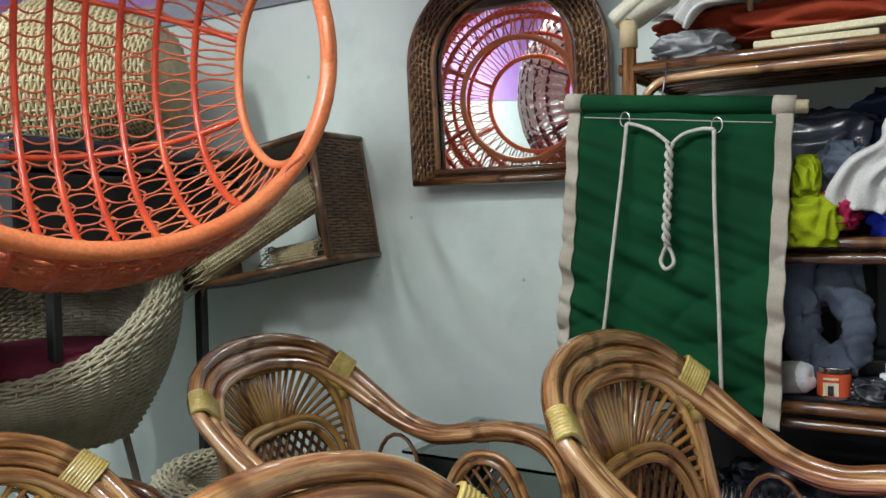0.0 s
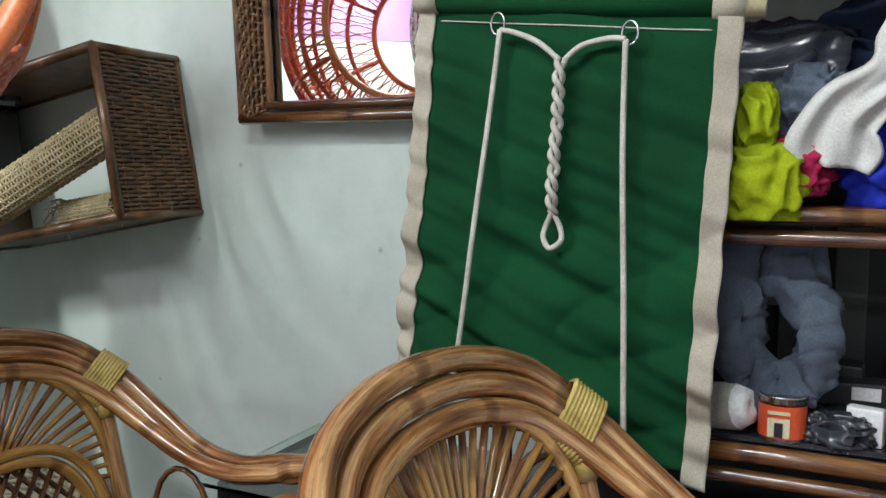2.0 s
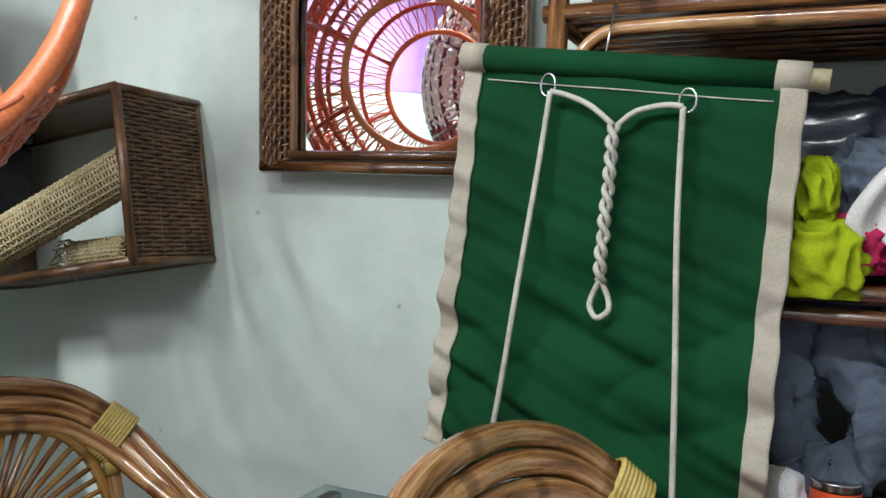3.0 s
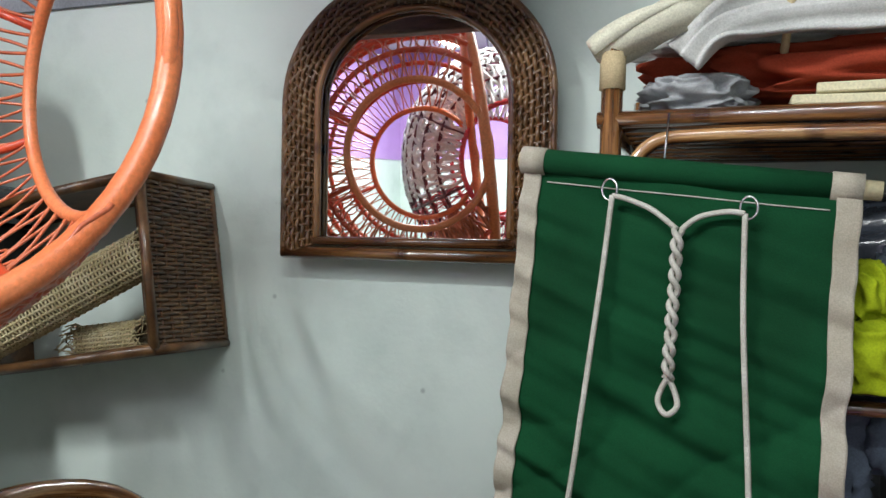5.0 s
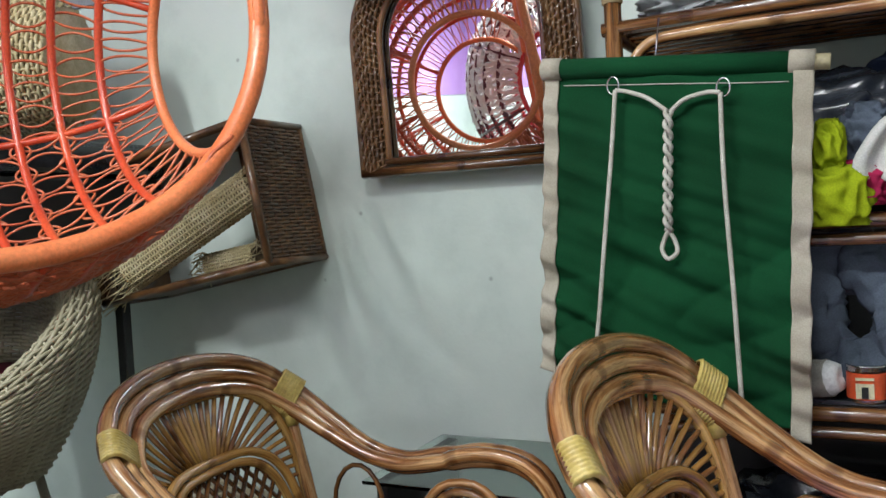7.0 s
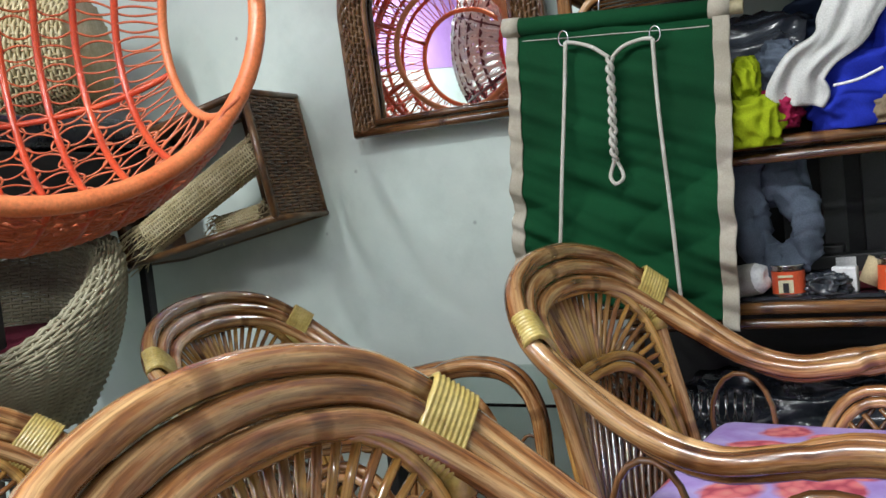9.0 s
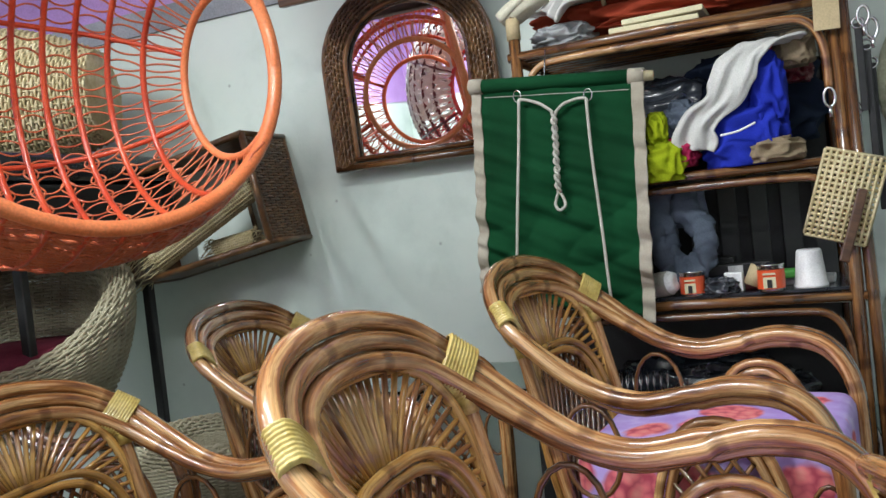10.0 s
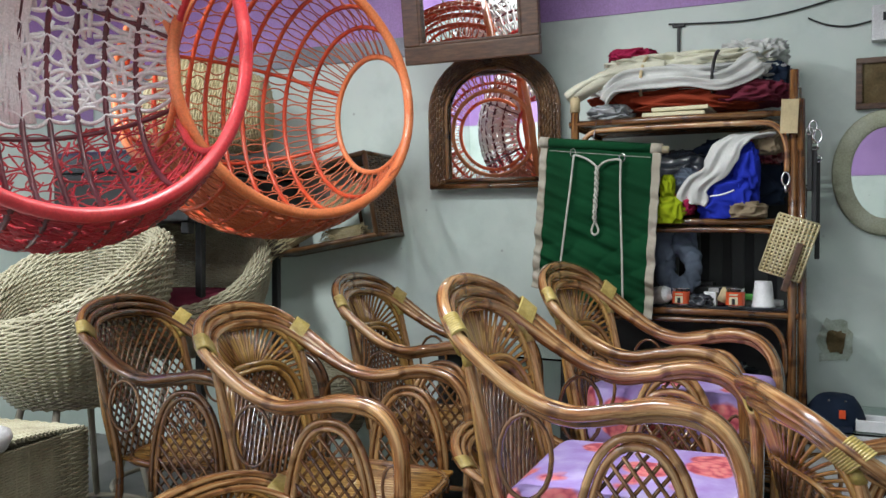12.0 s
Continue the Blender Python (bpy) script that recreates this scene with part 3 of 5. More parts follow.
# ---- hanging egg chairs ----
def egg_chair(m, label, yr, zr, rim, rib, net, net_top, window, hook_z):
    """A netted egg with a front opening, ribs in upright planes and a round side window."""
    c = thing("hanging_egg_chair", m, label, "hanging chair", "netted hanging chairs")
    a, d = 0.45, 0.2
    q = math.sqrt(1 - (d / a) ** 2)
    b, h = yr / q, zr / q
    pole("rim", [(d, yr * math.cos(t), zr * math.sin(t)) for t in [2 * math.pi * i / 64 for i in range(64)]], 0.0175, rim, c, sides=12, closed=True)
    yc = yr * 0.985
    k = math.sqrt(1 - (yc / b) ** 2)
    for s in (1, -1):
        pole("window_hoop", [(-a * k * math.cos(t), s * yc, h * k * math.sin(t)) for t in [2 * math.pi * i / 40 for i in range(40)]], 0.011, window, c, sides=9, closed=True)

    def at_rib(y, al):
        kk = math.sqrt(max(0.0, 1 - (y / b) ** 2))
        return (-a * kk * math.cos(al), y, h * kk * math.sin(al))

    def reach(y):
        kk = math.sqrt(max(1e-6, 1 - (y / b) ** 2))
        return math.acos(max(-1.0, -d / (a * kk)))

    ribs = [yc * (-1 + 2 * i / 12) for i in range(1, 12)]
    for y in ribs:
        am = reach(y)
        pole("rib", [at_rib(y, am * (-1 + 2 * i / 30)) for i in range(31)], 0.009, rib, c, sides=7)
    for al in (-0.3, 0.55):
        pole("cross_band", [at_rib(yc * (-1 + 2 * i / 40), al) for i in range(41)], 0.0075, rib, c, sides=7)
    # looping cords between the ribs, row over row
    low, high = [], []
    rng = random.Random(4)
    step = yc * 2 / 12
    for row in range(31):
        al = -2.05 + row * 0.134
        slack = [rng.uniform(0.7, 1.25) for _ in range(13)]
        drift = [rng.uniform(-0.014, 0.014) for _ in range(14)]
        for ph in (1, -1):
            line = []
            for i in range(12 * 8 + 1):
                y = -yc + step * i / 8
                k_, fr = i // 8, i % 8 / 8
                if abs(al) > reach(y):
                    if len(line) > 3:
                        (high if net_top and al > -0.22 else low).append(line)
                    line = []
                    continue
                wave = math.sin(math.pi * fr) ** 0.7 * slack[k_]
                tilt = drift[k_] * (1 - fr) + drift[k_ + 1] * fr
                p = np.array(at_rib(y, al + ph * (0.008 + 0.043 * wave) + tilt))
                line.append(p * (1 + 0.009 * ph * math.cos(math.pi * i / 8)))
            if len(line) > 3:
                (high if net_top and al > -0.22 else low).append(line)
    # knotted cross links in the lower half
    for y in ribs:
        for row in range(8):
            al = -1.35 + row * 0.134 + 0.067
            if abs(al) < reach(y) - 0.1 and al < -0.15:
                for sgn in (1, -1):
                    low.append([np.array(at_rib(y + sgn * (0.004 + 0.014 * math.sin(math.pi * t / 6)), al + 0.09 * (t / 6 - 0.5))) * 1.004 for t in range(7)])
    if net_top:
        for i in range(70):
            y0, top_al = rng.uniform(-0.2, 0.1), rng.uniform(0.9, 1.5)
            high.append([at_rib(y0 + 0.02 * math.sin(q + i), -0.2 + (top_al + 0.2) * q / 6) for q in range(7)])
        for i in range(200):
            y0, al0 = rng.uniform(-yc, yc), rng.uniform(-1.4, -0.25)
            y1, al1 = y0 + rng.uniform(-0.12, 0.12), al0 + rng.uniform(-0.35, 0.35)
            if abs(y1) < yc and al1 < -0.22 and max(-al0, -al1) < min(reach(y0), reach(y1)):
                low.append([at_rib(y0 + (y1 - y0) * t / 4, al0 + (al1 - al0) * t / 4) for t in range(5)])
        for i in range(420):
            y0, al0 = rng.uniform(-yc, yc), rng.uniform(-0.22, 1.7)
            y1, al1 = y0 + rng.uniform(-0.1, 0.1), al0 + rng.uniform(-0.4, 0.4)
            if abs(y1) < yc and al1 > -0.22 and max(al0, al1) < min(reach(y0), reach(y1)):
                high.append([at_rib(y0 + (y1 - y0) * t / 4, al0 + (al1 - al0) * t / 4) for t in range(5)])
    strands("net", low, 0.0029, net, c)["kind"] = "stuff"
    if high:
        strands("upper_net", high, 0.0072, net_top, c, "white cord netting of the upper half")["kind"] = "stuff"
    # dense band under the rim
    dense = []
    for i in range(330):
        y = rng.uniform(-yr * 0.93, yr * 0.93)
        am = reach(y)
        al = -am + rng.uniform(0.02, 0.5)
        y1 = max(-yr * 0.97, min(yr * 0.97, y + rng.uniform(0.08, 0.2) * rng.choice((-1, 1))))
        al1 = max(-reach(y1) + 0.02, al + rng.uniform(-0.12, 0.12))
        dense.append([np.array(at_rib(y + (y1 - y) * t / 6, al + (al1 - al) * t / 6)) * (1 + 0.012 * math.sin(t * 2 + i)) for t in range(7)])
    strands("lower_weave", dense, 0.0042, net, c)
    top = h * 1.0
    pole("hook", smooth_line([(0, 0, top - 0.01), (0, 0, top + 0.08), (0.02, 0, top + 0.1), (0, 0, top + 0.13)], 4), 0.006, "steel", c, "steel hook")
    pole("chain", [(0, 0, top + 0.12), (0, 0, hook_z)], 0.006, "steel", c, "steel hanging chain")
    return c


def hung(x, y, z, tip, turn):
    """Pose of an egg chair from the middle of its front hoop."""
    return pose(x, y, z, 0, tip, turn) @ pose(-0.2, 0, 0)


egg_chair(hung(-1.161, 0.912, 1.618, -6.7, -20.5), "orange netted plastic hanging egg chair with round side windows", 0.458, 0.418, "orange", "orange_red", "orange_net", None, "orange", CEIL - 1.6)
egg_chair(hung(-1.14, -0.019, 1.627, -7.3, -22.3), "red and white netted hanging egg chair with coral rim", 0.426, 0.455, "red", "maroon", "red_net", "white_net", "red", CEIL - 1.6)


# ---- on the wall ----
def arch_line(half, z0, spring, n=20):
    """Outline of a round-headed frame from the lower left, over the head, to the lower right."""
    pts = [(-half, z0), (-half, (z0 + spring) / 2), (-half, spring)]
    pts += [(-half * math.cos(math.pi * i / n), spring + half * 0.86 * math.sin(math.pi * i / n)) for i in range(1, n)]
    return pts + [(half, spring), (half, (z0 + spring) / 2), (half, z0)]


def resample(pts, n):
    p = np.array(pts, float)
    s = np.concatenate([[0], np.cumsum(np.linalg.norm(np.diff(p, axis=0), axis=1))])
    t = np.linspace(0, s[-1], n)
    return np.stack([np.interp(t, s, p[:, k]) for k in range(p.shape[1])], 1)


def arched_mirror(m):
    c = thing("arched_mirror", m, "arched wall mirror in a brown woven wicker frame", "mirror")
    outer = resample(arch_line(0.302, 0.0, 0.34), 240)
    inner = resample(arch_line(0.218, 0.03, 0.335), 240)

    def face(u, v):
        i = u * 239
        k = int(min(238, i))
        o = outer[k] + (outer[k + 1] - outer[k]) * (i - k)
        q = inner[k] + (inner[k + 1] - inner[k]) * (i - k)
        p = q + (o - q) * v
        return (p[0], -0.035 - 0.012 * math.sin(math.pi * v), p[1])

    v, f = woven(lambda u, v: np.array(face(u, v)) + np.array([0, 0.007, 0]), 62, 9, 0.002)
    mesh_object("frame_board", v, f, "wicker", c)
    v, f = basket(face, 84, 7, 0.0042, 0.0052, 0.004)
    mesh_object("woven_frame", v, f, "wicker", c)

    def rimside(u, v):
        i = u * 239
        k = int(min(238, i))
        o = outer[k]
        return (o[0], -0.035 + 0.037 * v, o[1])

    v, f = woven(rimside, 62, 3, 0.002)
    mesh_object("frame_side", v, f, "wicker", c)
    pole("outer_binding", [(x, -0.035, z) for x, z in outer[::4]], 0.007, "wicker", c)
    pole("inner_binding", [(x, -0.038, z) for x, z in inner[::4]], 0.009, "rattan_dark", c, "varnished inner cane edge")
    pole("bottom_rail", [(-0.302, -0.035, 0.008), (0.302, -0.035, 0.008)], 0.014, "rattan_dark", c, "varnished cane bottom rail")
    pole("bottom_rail", [(-0.225, -0.04, 0.034), (0.225, -0.04, 0.034)], 0.01, "rattan_dark", c, "varnished cane bottom rail")
    ring = [(x, z) for x, z in inner[::4]]
    verts = [(x, -0.022, z) for x, z in ring] + [(x, -0.012, z) for x, z in ring]
    n = len(ring)
    faces = [tuple(range(n)), tuple(reversed(range(n, 2 * n)))] + [(i, i + n, (i + 1) % n + n, (i + 1) % n) for i in range(n)]
    mesh_object("mirror_glass", verts, faces, "mirror", c, "clear silvered glass", smooth=False)


arched_mirror(pose(-0.942, 2.085, 1.351, 3.5, 0, 0))


def framed_mirror(m, w, h, label):
    c = thing("framed_mirror", m, label, "mirror")
    for (sx, sz, cx, cz) in ((w, 0.075, 0, 0.0375), (w, 0.075, 0, h - 0.0375), (0.075, h - 0.15, -w / 2 + 0.0375, h / 2), (0.075, h - 0.15, w / 2 - 0.0375, h / 2)):
        part("frame_rail", box_mesh(sx, 0.035, sz, 0.006, 2, (cx, -0.0175, cz)), "wood", c)
    for (sx, sz, cx, cz) in ((w - 0.15, 0.012, 0, 0.081), (w - 0.15, 0.012, 0, h - 0.081), (0.012, h - 0.174, -w / 2 + 0.081, h / 2), (0.012, h - 0.174, w / 2 - 0.081, h / 2)):
        part("inner_bead", box_mesh(sx, 0.02, sz, 0.003, 2, (cx, -0.024, cz)), "wood", c)
    part("mirror_glass", box_mesh(w - 0.152, 0.004, h - 0.152, 0, 1, (0, -0.012, h / 2)), "mirror", c, "silvered glass")


b = part("mirror_bracket", box_mesh(0.03, 0.3, 0.02, 0.003, 1), "wood", None)
b.matrix_basis = pose(-0.948, 1.975, 1.9)
tagged(b, "dark wooden bracket holding the framed mirror", "bracket")
framed_mirror(pose(-0.948, 1.83, 1.865, 10, 0, 0), 0.6, 0.85, "wall mirror in a dark wooden frame, tilted forward from the wall")


def wall_shelf(m):
    """A deep wicker-covered frame shelf that hangs askew; x along its width, -y out of the wall."""
    c = thing("wall_shelf", m, "dark woven wicker wall shelf hanging askew", "shelf")
    w, h, dp = 0.6, 0.37, 0.25
    def skin(p, du, dv, name="woven_side"):
        p, du, dv = np.array(p, float), np.array(du, float), np.array(dv, float)
        v, f = basket(lambda u, v: p + du * u + dv * v, 8, 38, 0.004, 0.0046, 0.0035)
        mesh_object(name, v, f, "wicker", c)["kind"] = "stuff"
    t = 0.012
    for s in (1, -1):
        x = s * w / 2
        part("side_board", box_mesh(t, dp, h, 0.003, 1, (x - s * 0.012, -dp / 2, 0)), "wicker", c)
        skin((x, 0, -h / 2), (0, -dp, 0), (0, 0, h)) if s > 0 else skin((x, -dp, -h / 2), (0, dp, 0), (0, 0, h))
        for z in (-h / 2, h / 2):
            pole("edge_cane", [(x, -dp, z), (x, 0, z)], 0.01, "wicker", c)
        pole("front_cane", [(x, -dp, -h / 2), (x, -dp, h / 2)], 0.011, "wicker", c)
        pole("back_cane", [(x, -0.005, -h / 2), (x, -0.005, h / 2)], 0.008, "wicker", c)
    for s in (1, -1):
        z = s * h / 2
        pole("front_cane", [(-w / 2, -dp, z), (w / 2, -dp, z)], 0.012, "wicker", c)
        pole("back_cane", [(-w / 2, -0.006, z), (w / 2, -0.006, z)], 0.01, "wicker", c)
        part("shelf_board", box_mesh(w - 0.04, dp - 0.03, 0.008, 0.002, 1, (0, -dp / 2, z)), "wicker", c)
    pole("inner_post", [(0.1, -0.02, -h / 2), (0.1, -0.02, h / 2)], 0.009, "wicker", c)
    return c


wall_shelf(pose(-1.745, 2.105, 1.272, 0, -10, 0))


def cane_roll(a, b, radius, label, fray=0.1):
    """A roll of woven cane webbing with frayed ends."""
    a, b = Vector(a), Vector(b)
    z = (b - a).normalized()
    x = z.orthogonal().normalized()
    y = z.cross(x)
    L = (b - a).length
    c = thing("cane_roll", Matrix.Translation(a), label, "roll", "rolls of cane webbing")
    P = lambda u, v: tuple(x * radius * math.cos(u) + y * radius * math.sin(u) + z * L * v)
    inner = lambda u, v: tuple((Vector(P(u * 2 * math.pi, v)) - z * L * v) * 0.86 + z * L * v)
    v, f = woven(inner, 30, int(L / 0.012), 0.003, closed=True)
    mesh_object("inner_roll", v, f, "khaki_cloth", c)
    v, f = basket(lambda u, v: P(u * 2 * math.pi, v), 22, int(L / 0.0085), 0.0026, 0.0027, 0.0032, closed=True)
    mesh_object("webbing", v, f, "cane", c)
    rng = random.Random(9)
    ends = []
    for i in range(46):
        u = i * 2 * math.pi / 46
        for v0, s in ((0, -1), (1, 1)):
            ln = rng.uniform(0.4, 1) * fray * (1 if s < 0 else 0.45)
            p = Vector(P(u, v0))
            q = p + z * s * ln * 0.5 + Vector((rng.uniform(-1, 1), rng.uniform(-1, 1), rng.uniform(-1, 1))) * 0.01
            r = p + z * s * ln + Vector((rng.uniform(-1, 1), rng.uniform(-1, 1), rng.uniform(-1.3, 0.6))) * 0.022
            ends.append([p, q, r])
    strands("fringe", ends, 0.0017, "cane", c)["kind"] = "stuff"
    pole("binding", [P(2 * math.pi * i / 20, 0.52) for i in range(20)], 0.003, "cane", c, closed=True)


cane_roll((-1.9, 1.86, 1.125), (-1.53, 1.955, 1.345), 0.05, "roll of pale woven cane webbing with frayed ends", 0.13)
cane_roll((-1.74, 2.0, 1.13), (-1.57, 2.0, 1.155), 0.033, "short coil of raw cane strips on the shelf", 0.05)


def oval_mirror(m):
    c = thing("oval_mirror", m, "oval wall mirror in a broad cream frame", "mirror")
    ring = [(0.15 * math.cos(t), 0.2 * math.sin(t)) for t in [2 * math.pi * i / 40 for i in range(40)]]
    v, f = sweep([[(x, -0.012, z) for x, z in ring]], 0.034, 10, closed=True)
    v = [(p[0], -0.012 + (p[1] + 0.012) * 0.4, p[2]) for p in v]
    mesh_object("frame", v, f, "plaster_ring", c)
    verts = [(x * 0.88, -0.014, z * 0.9) for x, z in ring] + [(x * 0.88, -0.008, z * 0.9) for x, z in ring]
    n = 40
    faces = [tuple(range(n)), tuple(reversed(range(n, 2 * n)))] + [(i, i + n, (i + 1) % n + n, (i + 1) % n) for i in range(n)]
    mesh_object("mirror_glass", verts, faces, "mirror", c, smooth=False)


oval_mirror(pose(0.59, 2.105, 1.373))


def picture(m):
    c = thing("picture_frame", m, "small picture in a dark red-brown frame", "picture")
    w, h = 0.19, 0.19
    for sx, sz, cx, cz in ((w, 0.022, 0, 0.011), (w, 0.022, 0, h - 0.011), (0.022, h - 0.044, -w / 2 + 0.011, h / 2), (0.022, h - 0.044, w / 2 - 0.011, h / 2)):
        part("frame_rail", box_mesh(sx, 0.02, sz, 0.003, 2, (cx, -0.01, cz)), "wood", c)
    part("print", box_mesh(w - 0.044, 0.003, h - 0.044, 0, 1, (0, -0.008, h / 2)), "rust_patch", c, "brown faded print")


picture(pose(0.58, 2.106, 1.61))


def meter_box(m):
    c = thing("switch_box", m, "white plastic switch box with cables on the wall", "switch box")
    part("case", box_mesh(0.12, 0.05, 0.13, 0.006, 2, (0, -0.025, 0.065)), "white_plastic", c)
    part("window", box_mesh(0.06, 0.004, 0.03, 0.001, 1, (0.005, -0.052, 0.085)), "black", c, "dark display window")


meter_box(pose(0.595, 2.108, 1.855))


def cable(pts, label):
    ob = pole("wall_cable", smooth_line(pts, 6), 0.0035, "black", None)
    return tagged(ob, label, "cable")


cable([(-0.2, 2.1, 2.0), (-0.05, 2.1, 1.99), (0.1, 2.1, 1.985), (0.25, 2.1, 2.0), (0.4, 2.1, 2.03), (0.56, 2.1, 2.06)], "thin black cable sagging along the wall")
cable([(0.32, 2.1, 1.97), (0.38, 2.1, 1.94), (0.46, 2.1, 1.925), (0.55, 2.1, 1.94)], "short black cable end on the wall")
h = thing("wall_hook", pose(-0.16, 2.109, 1.99), "small dark wall bracket with a rod", "hook")
part("plate", box_mesh(0.05, 0.012, 0.012, 0.002, 1, (0, -0.006, 0)), "black", h)
part("rod", box_mesh(0.012, 0.01, 0.14, 0.002, 1, (0, -0.007, -0.076)), "black", h)

rng = random.Random(12)
def patch(name, x, z, w, hgt, dy, mat, label):
    n = 22
    ring = [(x + w * math.copysign(abs(math.cos(t)) ** 0.6, math.cos(t)) * rng.uniform(0.75, 1.15), z + hgt * math.copysign(abs(math.sin(t)) ** 0.6, math.sin(t)) * rng.uniform(0.75, 1.15)) for t in [2 * math.pi * i / n for i in range(n)]]
    verts = [(a, WALL - dy, b) for a, b in ring] + [(a, WALL + 0.002, b) for a, b in ring]
    faces = [tuple(range(n))] + [(i, i + n, (i + 1) % n + n, (i + 1) % n) for i in range(n)]
    return tagged(mesh_object(name, verts, faces, mat, None, smooth=False), label, "wall patch")
patch("plaster_patch", 0.425, 0.74, 0.062, 0.085, 0.004, "stained_plaster", "yellowish ring of rough plaster on the wall")
patch("bare_patch", 0.425, 0.74, 0.035, 0.045, 0.008, "rust_patch", "dark brown hole in the plaster")


# ---- bamboo rack and what lies in it ----
def rack():
    c = thing("bamboo_rack", pose(0, 0, 0), "dark bamboo shelf rack with bent-cane braces", "rack")
    xl, xr, yf, yb = -0.475, 0.285, 1.69, 2.06
    for x in (xl, xr):
        for y in (yf, yb):
            pole("post", [(x, y, 0), (x, y, 0.8), (x, y, 1.66 if x < 0 else 1.7)], 0.016, "rattan_dark", c, wobble=0.04)
    pole("post", [(xr + 0.04, yf - 0.005, 0), (xr + 0.034, yf - 0.005, 0.8), (xr + 0.02, yf - 0.005, 1.6)], 0.014, "rattan_dark", c, wobble=0.04)
    for z in (1.555, 1.185, 0.865, 0.3):
        for y in (yf, yb):
            pole("rail", [(xl - 0.02, y, z), ((xl + xr) / 2, y, z + 0.003), (xr + 0.02, y, z)], 0.013, "rattan_dark", c, wobble=0.04)
        for x in (xl, xr):
            pole("side_rail", [(x, yf, z - 0.01), (x, yb, z - 0.01)], 0.011, "rattan_dark", c)
        if z != 0.865:
            for i in range(9):
                y = yf + 0.02 + (yb - yf - 0.04) * i / 8
                pole("shelf_slat", [(xl, y, z), (xr, y, z)], 0.008, "rattan_dark", c, sides=6)
        pole("bent_brace", smooth_line([(xl + 0.02, yf - 0.012, z - 0.2), (xl + 0.025, yf - 0.012, z - 0.1), (xl + 0.06, yf - 0.012, z - 0.04), (xl + 0.14, yf - 0.012, z - 0.028), ((xl + xr) / 2, yf - 0.012, z - 0.026),
                                         (xr - 0.14, yf - 0.012, z - 0.028), (xr - 0.06, yf - 0.012, z - 0.04), (xr - 0.025, yf - 0.012, z - 0.1), (xr - 0.02, yf - 0.012, z - 0.2)], 5), 0.0105, "rattan" if z > 1.5 else "rattan_dark", c)
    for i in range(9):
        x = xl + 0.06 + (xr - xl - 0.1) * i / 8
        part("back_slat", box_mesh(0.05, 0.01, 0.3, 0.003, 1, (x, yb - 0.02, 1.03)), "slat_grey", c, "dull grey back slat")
    part("glass_shelf", box_mesh(xr - xl - 0.02, yb - yf - 0.02, 0.008, 0.001, 1, ((xl + xr) / 2, (yb + yf) / 2, 0.885)), "plastic_bag", c, "dark glass shelf plate")
    # added black sheet: gives the shade behind the shelves by its colour
    part("back_board", box_mesh(xr - xl - 0.03, 0.008, 1.4, 0.002, 1, ((xl + xr) / 2, yb - 0.003, 0.78)), "black", c, "added black sheet standing in for the shade inside the rack")
    pole("post_binding", [(xl, yf, 1.6), (xl, yf, 1.655)], 0.0195, "cardboard", c, "brown tape on the post")


rack()


def heap(name, centre, size, mat, label, seed, turn=0, folds=7.0, depth=0.25, category="clothes", group=""):
    """A crumpled piece of cloth with folds."""
    bm = bmesh.new()
    bmesh.ops.create_icosphere(bm, subdivisions=5, radius=1)
    off = Vector((seed * 3.7, seed * 1.3, seed * 2.1))
    for v in bm.verts:
        d = v.co.normalized()
        q = Vector((math.copysign(abs(d.x) ** 0.7, d.x), math.copysign(abs(d.y) ** 0.7, d.y), math.copysign(abs(d.z) ** 0.75, d.z)))
        f = 1 - abs(noise.noise(Vector((d.x * 1.2, d.y * 1.2, d.z)) * folds * 0.35 + off)) * depth * 2.2 + 0.25 * depth * noise.noise(d * folds + off)
        f += 0.1 * noise.noise(d * 2 + off)
        v.co = Vector((q.x * f * size[0], q.y * f * size[1], max(q.z * f, -0.72) * size[2]))
    ob = part(name, bm, mat, None, smooth=True)
    ob.matrix_basis = pose(*centre, 0, 0, turn)
    return tagged(ob, label, category, group)


def drape(name, pts, width, mat, label, seed, thick=0.006, hang=0.02, across=(1, 0, 0)):
    """A strip of cloth along a line, with lengthwise folds and real thickness."""
    line = smooth_line(pts, 8)
    n, k = len(line), 16
    rng_ = random.Random(seed)
    ph = [rng_.uniform(0, 6) for _ in range(4)]
    across = np.array(across, float)
    verts = []
    t = np.gradient(line, axis=0)
    for i in range(n):
        tt = t[i] / (np.linalg.norm(t[i]) + 1e-9)
        w = across - tt * (across @ tt)
        w /= np.linalg.norm(w)
        nn = np.cross(w, tt)
        wd = width * (1 + 0.2 * math.sin(i * 0.35 + ph[0]))
        for j in range(k):
            u = j / (k - 1) - 0.5
            lift = hang * (math.sin(u * 13 + ph[1] + i * 0.12) + 0.5 * math.sin(u * 23 + ph[2] - i * 0.2))
            verts.append(line[i] + w * wd * u * (1 + 0.05 * math.sin(i * 0.9)) + nn * lift)
    faces = [(i * k + j, (i + 1) * k + j, (i + 1) * k + j + 1, i * k + j + 1) for i in range(n - 1) for j in range(k - 1)]
    ob = mesh_object(name, verts, faces, mat, None)
    mod = ob.modifiers.new("thickness", "SOLIDIFY")
    mod.thickness = thick
    return tagged(ob, label, "clothes")


